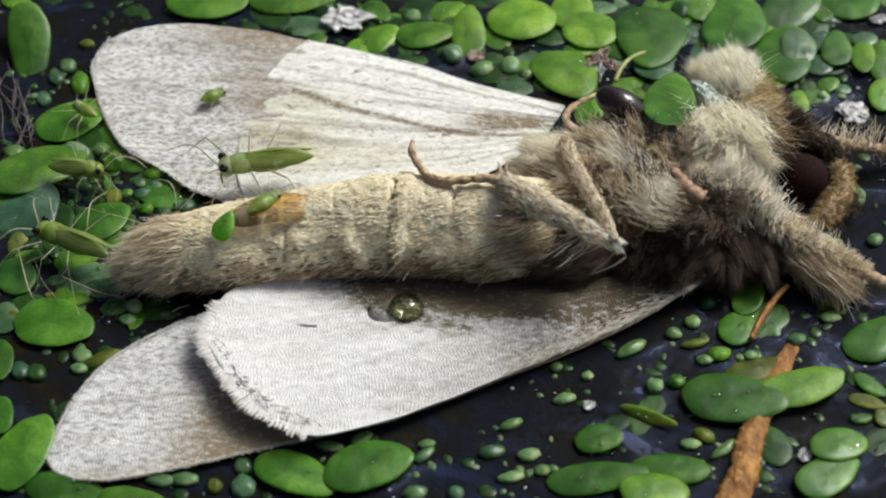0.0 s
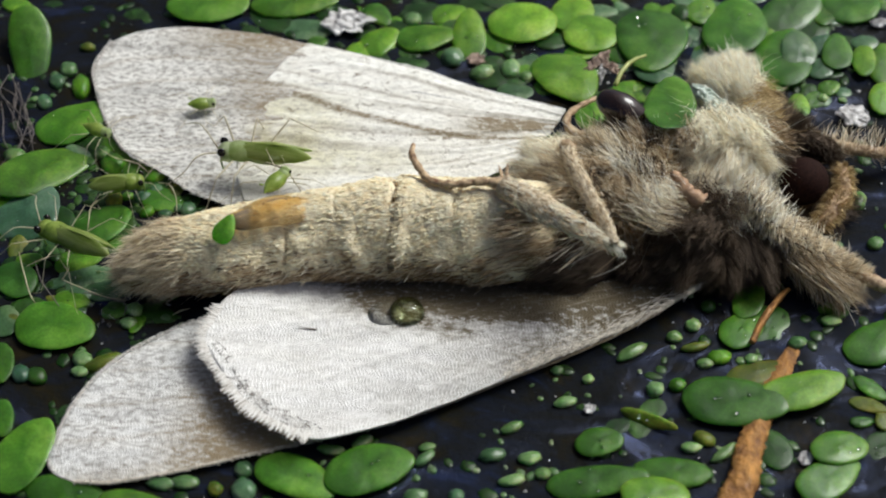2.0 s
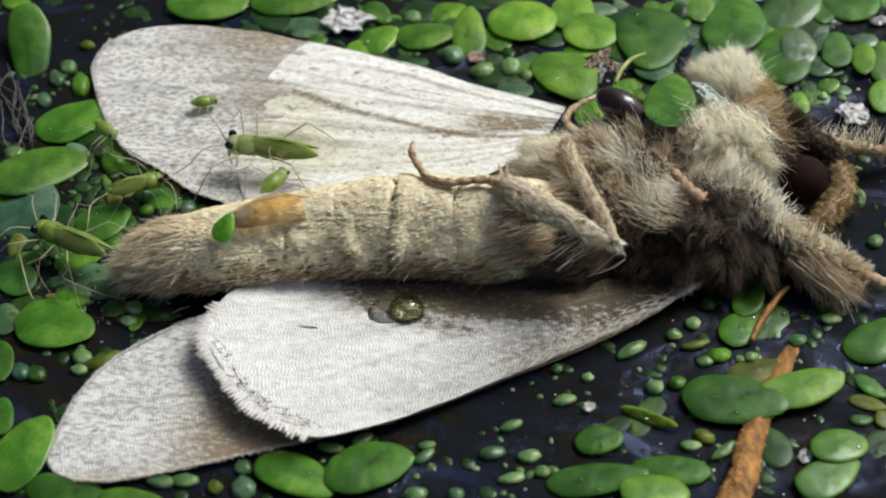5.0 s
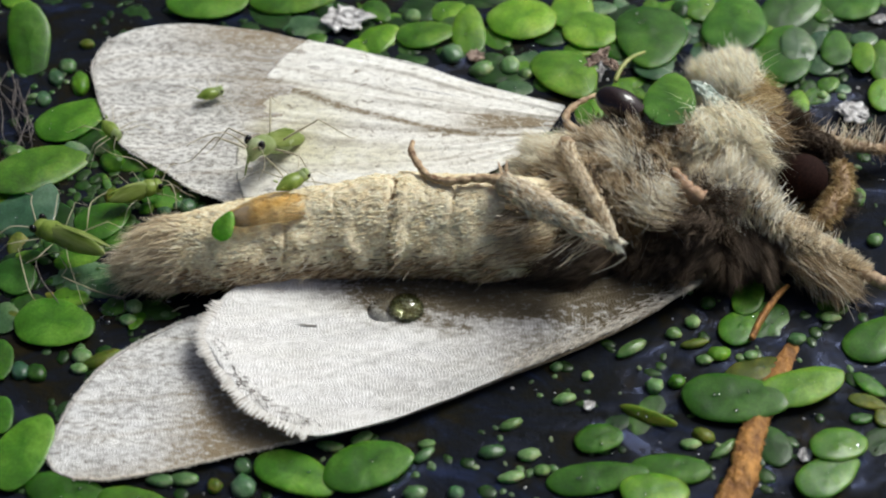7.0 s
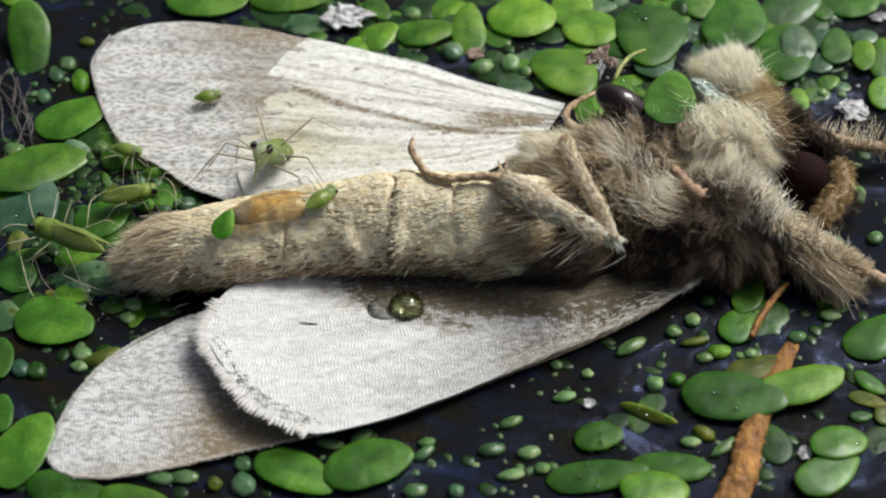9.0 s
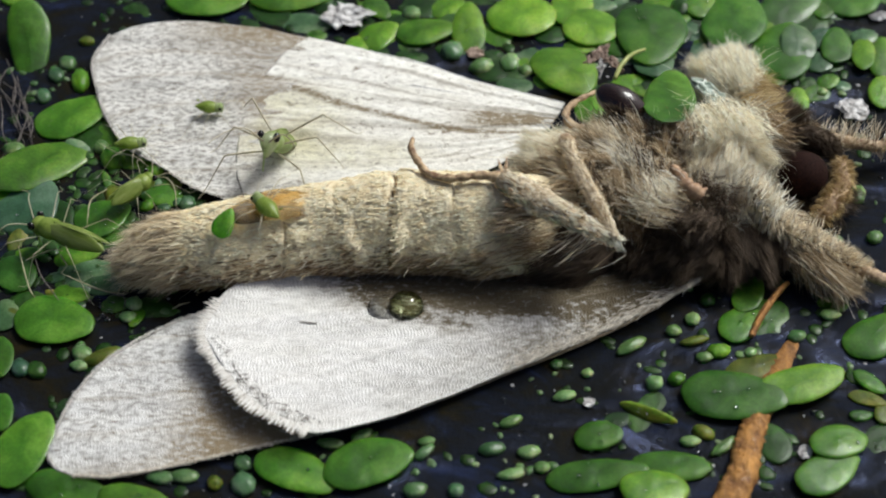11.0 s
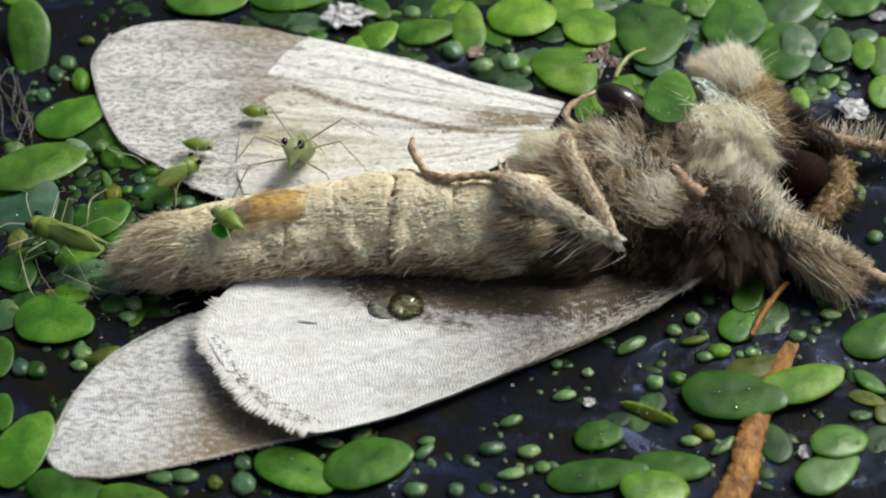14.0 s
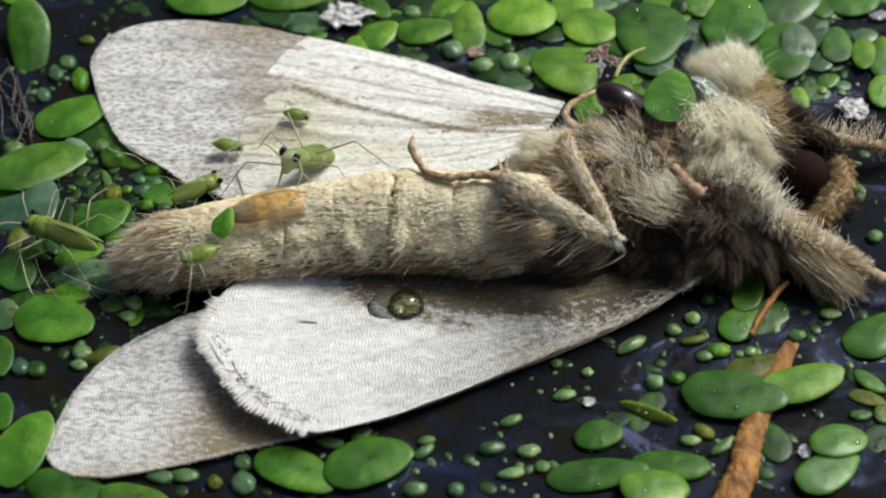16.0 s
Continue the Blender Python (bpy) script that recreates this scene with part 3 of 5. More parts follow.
# grains
grain(-17.84, 11.62, 0.1, 1, 0.82, -60)
grain(-18.25, 10.79, 0.1, 0.98, 0.7, -71, "w")
grain(-18.6, 9.34, 0.1, 0.95, 0.69, -70, "w")
grain(-17.07, 10.43, 0.1, 1.68, 0.89, -78, "g")
grain(-17.13, 13.21, 0.1, 0.75, 0.57, -12, "o")
grain(-19.38, 5.79, 0.1, 1.06, 0.84, -20)
grain(-14.54, 3.03, 0.1, 0.99, 0.78, -69, "o")
grain(-14.84, 5.24, 0.1, 1.33, 1.09, -66, "g")
grain(-15.45, 5.97, 0.1, 0.83, 0.69, -62)
grain(-11.2, 2.44, 0.1, 0.9, 0.73, -72, "w")
grain(-14.61, -5.9, 0.1, 0.89, 0.74, -20)
grain(-14.63, -6.54, 0.1, 0.73, 0.51, -8)
grain(-16.99, -6.68, 0.1, 0.9, 0.73, -58, "w")
grain(-16.29, -6.77, 0.1, 0.9, 0.73, -58, "d")
grain(-13.78, -6.08, 0.1, 1.57, 0.71, 27, "o")
grain(-12.83, -3.28, 0.1, 0.77, 0.66, -22)
grain(-13, -4.01, 0.1, 0.75, 0.54, -8)
grain(-1.5, 15.31, 0.1, 0.89, 0.85, -9)
grain(0.43, 12.47, 0.1, 1.3, 1.03, 89, "w")
grain(1.82, 11.42, 0.1, 1.24, 0.91, 31)
grain(3.17, 11.62, 0.1, 1.21, 0.97, 86)
grain(3.91, 11.1, 0.1, 0.7, 0.64, 10)
grain(11.7, 15.65, 0.1, 1.39, 0.94, 80, "d")
grain(17.72, 9.61, 0.1, 0.56, 0.46, 62)
grain(18.27, 2.96, 0.1, 1.13, 0.66, 75)
grain(18.57, 0.43, 0.1, 0.79, 0.67, 41)
grain(16, -3.89, 0.1, 0.87, 0.54, 6)
grain(14.44, -5.02, 0.1, 0.75, 0.58, 13)
grain(11.02, -3.09, 0.1, 0.75, 0.64, 66, "d")
grain(10.28, -4.13, 0.1, 0.69, 0.62, 48)
grain(9.44, -4.73, 0.1, 0.68, 0.59, 17)
grain(10.56, -6.11, 0.1, 0.73, 0.49, 5)
grain(11.17, -5.79, 0.1, 0.97, 0.75, 10, "g")
grain(12.44, -5.87, 0.1, 0.6, 0.46, 11)
grain(8.42, -7.42, 0.1, 0.76, 0.7, 49)
grain(9.32, -7.22, 0.1, 0.71, 0.65, 45, "g")
grain(7.66, -5.52, 0.1, 1.48, 0.58, 35)
grain(10.26, -5.26, 0.1, 1.19, 0.43, 14, "o")
grain(-7.66, -11.27, 0.1, 0.79, 0.68, -71, "w")
grain(-10.72, -11.91, 0.1, 1.12, 0.59, -3)
grain(-9.85, -11.86, 0.1, 1.16, 0.59, -2)
grain(-8.66, -12.17, 0.1, 0.68, 0.59, -67, "o")
grain(-7.58, -12.22, 0.1, 1.09, 0.93, -72, "w")
grain(-4.35, -10.35, 0.1, 1.06, 0.47, -7)
grain(-3.16, -9.97, 0.1, 0.94, 0.47, 29)
grain(-0.63, -10.24, 0.1, 0.75, 0.37, 13)
grain(-0.74, -10.77, 0.1, 0.98, 0.44, 43)
grain(-1.05, -12.48, 0.1, 0.94, 0.66, 14)
grain(0.47, -12.48, 0.1, 0.64, 0.61, 3, "w")
grain(2.67, -9.3, 0.1, 1.01, 0.47, 26)
grain(1.87, -10.61, 0.1, 1.05, 0.63, 8, "w")
grain(3.31, -10.74, 0.1, 0.92, 0.58, 9)
grain(2.6, -11.76, 0.1, 1.13, 0.48, 13)
grain(3.8, -11.45, 0.1, 0.65, 0.49, 3)
grain(4.83, -8.04, 0.1, 0.96, 0.49, 15)
grain(4.57, -6.48, 0.1, 0.5, 0.43, 7)
grain(5.79, -6.91, 0.1, 0.5, 0.43, 9)
grain(10.13, -9.81, 0.1, 0.96, 0.6, -27, "o")
grain(9.58, -10.24, 0.1, 0.83, 0.48, 3)
grain(10.86, -10.48, 0.1, 1.39, 0.46, 39)


def scatter(name, count, lo, hi, inner, material, size, label, category, seed, aspect=(0.55, 0.95), flat=0.4):
    """Uncountable small weed as one mesh, between two boxes of the plan."""
    rng = np.random.default_rng(seed)
    base = ball(1, 1, 1, 9, 6)
    bv = np.array([v.co[:] for v in base.verts])
    bf = [tuple(v.index for v in f.verts) for f in base.faces]
    base.free()
    verts, faces, made = [], [], 0
    while made < count:
        x, y = rng.uniform(lo[0], hi[0]), rng.uniform(lo[1], hi[1])
        if inner and inner[0] < x < inner[2] and inner[1] < y < inner[3]:
            continue
        if noise.noise(Vector((x * 0.22, y * 0.22, seed))) < rng.uniform(-0.6, 0.35):
            continue
        a = rng.uniform(*size)
        b = a * rng.uniform(*aspect)
        t = rng.uniform(0, 6.28)
        p = bv * np.array([a, b, b * flat]) * (1 + rng.normal(0, 0.09, (len(bv), 1)))
        p = np.stack([p[:, 0] * math.cos(t) - p[:, 1] * math.sin(t) + x, p[:, 0] * math.sin(t) + p[:, 1] * math.cos(t) + y, p[:, 2] + rng.uniform(-0.3, 0.5) * b * flat], 1)
        faces += [tuple(q + len(verts) for q in f) for f in bf]
        verts += p.tolist()
        made += 1
    return tagged(part(name, (verts, faces), material), label, category, kind="stuff")


deep = random.Random(77)
for _ in range(95):
    if deep.random() < 0.6:
        fx, fy = deep.uniform(-22, 22), deep.uniform(9.5, 18)
    elif deep.random() < 0.5:
        fx, fy = deep.uniform(-20, -13), deep.uniform(-11, 12)
    else:
        fx, fy = deep.uniform(4, 20), deep.uniform(-12, 8)
    fl = deep.uniform(1.2, 3.0)
    if fx < -12 and fy > 9:
        continue
    frond(fx, fy, deep.uniform(-0.12, -0.02), fl, fl * deep.uniform(0.5, 0.8), deep.uniform(0, 360), deep.choice("ddddwg"))
for _ in range(70):
    fl = deep.uniform(0.8, 2.0)
    frond(deep.uniform(-7, 22), deep.uniform(9.5, 17), deep.uniform(-0.1, 0.0), fl, fl * deep.uniform(0.55, 0.85), deep.uniform(0, 360), deep.choice("ddwwwg"))
for _ in range(26):
    fl = deep.uniform(0.6, 1.6)
    frond(deep.uniform(-18.5, -11.5), deep.uniform(-4, 6.5), deep.uniform(-0.06, 0.08), fl, fl * deep.uniform(0.35, 0.7), deep.uniform(0, 360), deep.choice("dwwgo"), deep.uniform(-15, 15), deep.uniform(-15, 15))
scatter("water_bead", 60, (-17, -4.2), (-13, -1.2), None, DEW, (0.05, 0.16), "cluster of clear water beads among the weed", "water", 48, (0.8, 1.0), 0.8)
scatter("watermeal", 330, (-23, -14), (23, 18), None, GRAIN, (0.07, 0.26), "loose pale watermeal grains strewn over dark water", "watermeal", 41)
scatter("sunken_watermeal", 520, (-23, -14), (23, 18), None, LEAF_DARK, (0.1, 0.4), "sunken dark green watermeal below the surface", "watermeal", 42, (0.5, 0.9), 0.22)
scatter("sunken_weed_scraps", 260, (-20, -4), (-11, 8), None, LEAF_DARK, (0.1, 0.4), "half-sunken scraps of green weed", "weed", 45, (0.3, 0.9), 0.2)
# beads strewn over the surface as added sparkle
scatter("water_bead", 420, (-22, -13), (22, 17), None, DEW, (0.04, 0.13), "tiny clear beads added to give the water surface glints", "water", 46, (0.8, 1.0), 0.8)
scatter("chaff_speck", 110, (-23, -14), (23, 18), None, CHAFF, (0.03, 0.09), "tiny whitish specks of chaff on the water", "chaff", 43)
scatter("duckweed", 1500, (-60, -50), (60, 55), (-23, -14.5, 23, 18.5), LEAF, (1.2, 2.2), "carpet of green duckweed on the pond all around", "duckweed", 44, (0.6, 0.85), 0.2)



def dew(per_leaf, seed):
    """Tiny clear beads added on the larger fronds to make glints."""
    rng = np.random.default_rng(seed)
    base = ball(1, 1, 1, 8, 5)
    bv = np.array([v.co[:] for v in base.verts])
    bf = [tuple(v.index for v in f.verts) for f in base.faces]
    base.free()
    verts, faces = [], []
    for x, y, z, length, width, turn, thick in dewy:
        for _ in range(rng.integers(0, per_leaf + 1)):
            r, a, size = rng.uniform(0, 0.75), rng.uniform(0, 6.28), rng.uniform(0.03, 0.1)
            c, d = r * math.cos(a) * length / 2, r * math.sin(a) * width / 2
            k = radians(turn)
            at = np.array([x + c * math.cos(k) - d * math.sin(k), y + c * math.sin(k) + d * math.cos(k), z + thick * 0.2 * (1 - r) + 0.01])
            faces += [tuple(q + len(verts) for q in f) for f in bf]
            verts += (bv * np.array([size, size, size * 0.6]) + at).tolist()
    tagged(part("dew", (verts, faces), DEW), "tiny clear beads added to give the duckweed fronds glints", "water", kind="stuff")


dew(4, 47)

# ---- moth ----
moth = tagged(new("moth"), "dead pale furry moth lying belly up on duckweed", "moth")


def wing(name, upper, lower, rim, z, material, label, bulge, wash, over=0.0, seed=0, droop=0.0, crease=1.0, damp=None):
    """Wing surface between front edge, hind edge and outer rim, with vein folds."""
    nu, nv = 150, 110
    a, b, c_rim = spline(upper, nu), spline(lower, nu), spline(rim, nv)
    verts, shade, wet = [], [], []
    for i in range(nu + 1):
        u = i / nu
        for j in range(nv + 1):
            v = j / nv
            p = a[i] * (1 - v) + b[i] * v + (c_rim[j] - a[-1] * (1 - v) - b[-1] * v) * u ** 2
            dome = bulge * math.sin(math.pi * v) * math.sin(math.pi * min(1, u * 1.0)) + over * u ** 4 - droop * smooth(0.6, 1.0, v)
            fold = 0.0
            for c, wd in ((0.12, 0.018), (0.3, 0.02), (0.46, 0.016), (0.63, 0.02), (0.82, 0.018)):
                d = v - (c + 0.04 * math.sin(3 * u + seed + c * 9))
                fold += 0.045 * crease * math.exp(-(d / wd) ** 2)
            wrinkle = 0.1 * crease ** 0.5 * noise.noise(Vector((p[0] * 0.25, p[1] * 0.9, seed))) + 0.03 * noise.noise(Vector((p[0] * 1.1, p[1] * 2.2, seed)))
            verts.append((p[0], p[1], z + dome + fold * smooth(1.0, 0.8, u) + wrinkle))
            shade.append(max(0.0, min(3.6, wash(u, v))))
            wet.append(damp(u, v) if damp else 0.0)
    faces = []
    w = nv + 1
    for i in range(nu):
        for j in range(nv):
            faces.append((i * w + j, i * w + w + j, i * w + w + j + 1, i * w + j + 1))
    ob = part(name, (verts, faces), material, moth, label)
    layer = ob.data.attributes.new("wash", "FLOAT", "POINT")
    layer.data.foreach_set("value", shade)
    if damp:
        ob.data.attributes.new("damp", "FLOAT", "POINT").data.foreach_set("value", wet)
    ob.modifiers.new("thickness", "SOLIDIFY").thickness = 0.05 * MM
    return ob


def fringe(points, z, inward, length, count, seed):
    """Row of short hair scales along a wing's outer edge."""
    rng = np.random.default_rng(seed)
    c = spline(points, count)
    t = np.gradient(c, axis=0)
    out = np.stack([t[:, 1], -t[:, 0], 0 * t[:, 0]], 1) * inward
    out /= np.linalg.norm(out, axis=1, keepdims=True)
    lock = np.sin(np.arange(len(c)) * 0.22 + np.cumsum(rng.normal(0, 0.06, len(c))))
    roots = c - out * (0.08 if length > 0.3 else 0.02) + rng.normal(0, 0.03, c.shape)
    roots[:, 2] = z + rng.uniform(-0.02, 0.08, len(c))
    ways = out + rng.normal(0, 0.22 if length > 0.3 else 0.12, c.shape) + np.stack([0 * lock, 0 * lock, 0.1 + 0 * lock], 1)
    if length > 0.3:
        # the hairs of each tooth run together to its tip
        mid = np.minimum((np.arange(len(c)) // 26) * 26 + 13, len(c) - 1)
        long = length * (0.75 + 0.5 * rng.random(len(c)))[mid]
        tips = c[mid] + out[mid] * long[:, None] + rng.normal(0, 0.02, c.shape)
        tips[:, 2] = z + 0.05
        roots[:, 2] = z
        reach = np.linalg.norm(tips - roots, axis=1)
        return hair_mesh(roots, tips - roots, reach * rng.uniform(0.75, 1.05, len(c)), 0.045, (0, 0, 0), seed, 0.03)
    return hair_mesh(roots, ways, length * (0.7 + 0.15 * lock + rng.uniform(-0.4, 0.7, len(c))), 0.06 if length > 0.3 else 0.035, (0, 0, -0.1), seed)


def smooth(a, b, x):
    t = max(0.0, min(1.0, (x - a) / (b - a)))
    return t * t * (3 - 2 * t)


def veins(u, v, lines, depth):
    """Faint brown lines that follow the wing from root to edge."""
    out = 0.0
    for c in lines:
        d = v - (c + 0.03 * math.sin(2.5 * u + 7 * c))
        out += depth * math.exp(-(d / 0.009) ** 2) * smooth(0.1, 0.35, u)
    return out


fw_up = [(5.64, 8.56, 0.4), (2.01, 9.98, 0.4), (-1.98, 11.69, 0.4), (-7.18, 13.36, 0.4), (-9.4, 13.94, 0.4), (-11.89, 14.32, 0.4), (-14.34, 14.11, 0.4), (-16, 13.28, 0.4)]
fw_lo = [(4.5, 6.21, 0.4), (-2.09, 3.36, 0.4), (-6.51, 2.26, 0.4), (-9.48, 2.46, 0.4)]
fw_rim = [(-16, 13.28, 0.4), (-16.56, 11.49, 0.4), (-16.25, 9.79, 0.4), (-15.51, 7.88, 0.4), (-14.3, 5.77, 0.4), (-12.55, 4.48, 0.4), (-11.04, 3.19, 0.4), (-9.48, 2.46, 0.4)]
wing("forewing", fw_up, fw_lo, fw_rim, 0.4, WING_GREY, "grey speckled outer forewing, underside", 0.1,
     lambda u, v: 1.1 * smooth(0.2, 0.04, v) * smooth(0.92, 0.7, u) * smooth(0.4, 0.55, u) + 0.7 * smooth(0.1, 0.0, abs(u - 0.67)) * smooth(0.1, 0.4, v) + 0.3 * smooth(0.14, 0.0, abs(u - 0.68)) + 0.04 * smooth(0.96, 1.0, u) + veins(u, v, (0.16, 0.3, 0.45, 0.6, 0.76, 0.9), 0.6), seed=1, crease=1.5)
hw_up = [(5.62, 8.38, 0.46), (2, 9.8, 0.46), (-1.98, 11.5, 0.46), (-4.97, 12.63, 0.46), (-6.48, 13.12, 0.46)]
hw_lo = [(4.22, 5.71, 0.46), (0.4, 3.3, 0.46), (-4.53, 2.27, 0.46), (-8.75, 2.61, 0.46)]
hw_rim = [(-6.48, 13.12, 0.46), (-7.49, 11.98, 0.46), (-8.43, 10.11, 0.46), (-8.99, 8.76, 0.46), (-9.22, 6.51, 0.46), (-9.19, 4.35, 0.46), (-8.75, 2.61, 0.46)]
wing("hindwing", hw_up, hw_lo, hw_rim, 0.46, WING_WHITE, "creamy white hindwing, underside", 0.2,
     lambda u, v: 2.2 * smooth(0.17, 0.02, abs(v - 0.4)) * smooth(0.42, 0.15, u) + 1.5 * smooth(0.035, 0.0, abs(v - 0.63 + 0.32 * u)) + 0.5 * smooth(0.02, 0, abs(v - 0.1)) * smooth(0.55, 0.45, abs(u - 0.2)) + 0.3 * smooth(0.8, 1, u) * smooth(0.25, 0.55, v) + 0.45 * smooth(0.04, 0, abs(v - 0.62)) + veins(u, v, (0.24, 0.33, 0.55, 0.75), 0.75), seed=2, crease=1.8,
     damp=lambda u, v: smooth(0.6, 0.85, u) * smooth(1.0, 0.92, u) * smooth(0.3, 0.05, abs(v - 0.52)) + 0.7 * smooth(0.16, 0.02, abs(v - 0.72)) * smooth(0.3, 0.6, u))
lf_up = [(10.82, -1.9, 0.3), (5.05, -3.39, 0.3), (-1.95, -3.99, 0.3), (-7.11, -3.39, 0.3), (-9.19, -3.63, 0.3)]
lf_lo = [(10.91, -2.15, 0.3), (7.29, -4.71, 0.3), (2.61, -7.15, 0.3), (-1.85, -9.2, 0.3), (-4.9, -10.06, 0.3), (-7.68, -10.81, 0.3), (-10.41, -11.56, 0.3), (-12.51, -12, 0.3), (-14.01, -11.97, 0.3)]
lf_rim = [(-9.19, -3.63, 0.3), (-11.18, -4.59, 0.3), (-13.28, -6.21, 0.3), (-14.39, -7.91, 0.3), (-14.99, -9.82, 0.3), (-15.13, -10.88, 0.3), (-14.82, -11.59, 0.3), (-14.01, -11.97, 0.3)]
# wash inward of u 0.9 warms and deepens the hindwing's shadow by colour
wing("forewing", lf_up, lf_lo, lf_rim, 0.3, WING_RIPPLED, "grey rippled forewing with a buff edge and the hindwing's shadow painted brown, underside", 0.12,
     lambda u, v: 0.6 * smooth(0.86, 0.97, v) + 2.2 * smooth(0.9, 0.72, u) + veins(u, v, (0.15, 0.32, 0.48, 0.62, 0.76), 0.55), seed=3)
lh_up = [(10.73, -2.21, 0.8), (7.47, -1.77, 0.8), (5.11, -1.64, 0.8), (1.56, -1.96, 0.8), (-1.98, -2.08, 0.8), (-5.5, -2.36, 0.8), (-8.04, -2.83, 0.8)]
lh_lo = [(10.93, -2.1, 0.42), (7.29, -4.57, 0.42), (2.61, -7.02, 0.42), (-1.85, -9.1, 0.42), (-3.81, -9.83, 0.42)]
lh_rim = [(-8.04, -2.83, 0.8), (-9.05, -4.08, 1.3), (-9.56, -5.26, 1.3), (-9.64, -5.85, 1.3), (-9.22, -6.62, 1.3), (-8.61, -7.7, 1.3), (-7.74, -8.94, 1.3), (-6.35, -10.01, 1.3), (-5.03, -10.54, 1.3), (-3.76, -10.25, 1)]
# the strong wash near the root paints the shadow of the body
wing("hindwing", lh_up, lh_lo, lh_rim, 0.8, WING_PALE, "pale rippled hindwing, brown with painted body shadow towards its root, underside", 0.35,
     lambda u, v: 4.0 * smooth(0.22, -0.14, v - 0.3 - 0.9 * (0.68 - u) + 0.16 * noise.noise(Vector((u * 11, v * 5, 2.0))) + 0.08 * noise.noise(Vector((u * 40, v * 16, 6.0)))) * smooth(0.9, 0.55, u) * (1 - 0.75 * smooth(0.86, 0.97, v)) + 0.7 * smooth(0.7, 0.4, u) * smooth(0.0, 0.3, v) + 0.3 * smooth(0.85, 0.6, u - 0.2 * v) * smooth(0.5, 0.9, v) + 0.85 * smooth(0.1, 0, v) + veins(u, v, (0.2, 0.34, 0.48, 0.62, 0.76), 0.12), 0.6, seed=4, droop=0.4)
part("wing_fringe", fringe([(-9.03, -4.16, 1.4), (-9.55, -5.49, 1.4), (-9.6, -6.07, 1.4), (-9.2, -6.79, 1.4), (-8.6, -7.77, 1.4), (-7.72, -9.01, 1.4), (-6.34, -10.09, 1.4), (-5.02, -10.61, 1.4)], 1.42, 1, 0.42, 1300, 5), FRINGE, moth, "pale toothed hair fringe", kind="stuff")
part("wing_fringe", fringe([(-9.19, -3.63, 0.3), (-11.18, -4.59, 0.3), (-13.28, -6.21, 0.3), (-14.39, -7.91, 0.3), (-14.99, -9.82, 0.3), (-15.13, -10.88, 0.3), (-14.83, -11.54, 0.3)], 0.3, 1, 0.08, 1600, 6), FRINGE, moth, "short pale hair fringe", kind="stuff")
part("wing_fringe", fringe([(-16, 13.28, 0.4), (-16.56, 11.49, 0.4), (-16.19, 9.79, 0.4), (-15.51, 7.88, 0.4), (-14.3, 5.77, 0.4), (-12.55, 4.48, 0.4), (-11.04, 3.19, 0.4), (-9.48, 2.46, 0.4)], 0.4, 1, 0.08, 1600, 7), FRINGE, moth, "short pale hair fringe", kind="stuff")

part("wing_fringe", fringe([(7.29, -4.57, 0.42), (4.9, -5.85, 0.42), (2.61, -7.02, 0.42), (0.4, -8.1, 0.42), (-1.85, -9.1, 0.42), (-3.81, -9.83, 0.42)], 0.44, -1, 0.1, 1500, 8), GREYBUFF, moth, "short buff scales along the wing's front edge", kind="stuff")
part("wing_fringe", fringe([(-1.85, -9.2, 0.3), (-4.9, -10.06, 0.3), (-7.68, -10.81, 0.3), (-10.41, -11.56, 0.3), (-12.51, -12, 0.3), (-14.01, -11.97, 0.3)], 0.33, -1, 0.1, 1600, 9), GREYBUFF, moth, "short buff scales along the wing's front edge", kind="stuff")
rng = np.random.default_rng(63)
rim = spline([(-9.1, -5.9, 1.42), (-8.75, -6.79, 1.42), (-8.2, -7.7, 1.42), (-7.4, -8.8, 1.42), (-6.2, -9.75, 1.42), (-5.0, -10.2, 1.42)], 400)
gone = np.array([noise.noise(Vector((i * 0.07, 2.0, 0))) for i in range(401)])
spot = rng.choice(np.where(gone > 0.05)[0], 150)
part("rim_mark", hair_mesh(rim[spot] + rng.normal(0, 0.15, (150, 3)) * np.array([1, 1, 0.1]), np.array([0.9, -0.5, 0.05]) + rng.normal(0, 0.3, (150, 3)), rng.uniform(0.12, 0.3, 150), 0.033, (0, 0, 0), 64), DARK, moth, "dark brown dashes inside the wing's rim", kind="stuff")

edge = spline([(10.83, -2.45, 0.9), (9.17, -3.74, 0.9), (7.23, -4.97, 0.9), (4.88, -6.25, 0.9), (2.59, -7.39, 0.9)], 900)
rng = np.random.default_rng(61)
spot = edge[(900 * rng.uniform(0, 1, 1100) ** 2).astype(int)] + np.stack([rng.normal(0, 0.1, 1100), 0.75 * rng.uniform(0.0, 1.0, 1100) ** 2.5, rng.uniform(0.0, 0.1, 1100)], 1)
part("wing_edge_coat", hair_mesh(spot, np.array([-0.9, -0.55, 0.1]) + rng.normal(0, 0.25, (1100, 3)), rng.uniform(0.2, 0.5, 1100), 0.03, (0, 0, -0.1), 62), GREYBUFF, moth, "buff scales on the wing's thick front edge", kind="stuff")

# abdomen: a ringed tube
spine = [(-13.1, -2.07, 1), (-12.4, -1.93, 1.3), (-11.36, -1.63, 1.5), (-9.02, -1.4, 1.7), (-6.69, -0.95, 1.8), (-4.34, -0.66, 1.9), (-1.98, -0.53, 2.1), (0.38, -0.68, 2.2), (2.73, -0.65, 2.1), (5.19, 0.5, 1.2)]
girth = [0.35, 1.05, 1.5, 1.82, 1.9, 2.05, 2.25, 2.25, 2.25, 1.6]
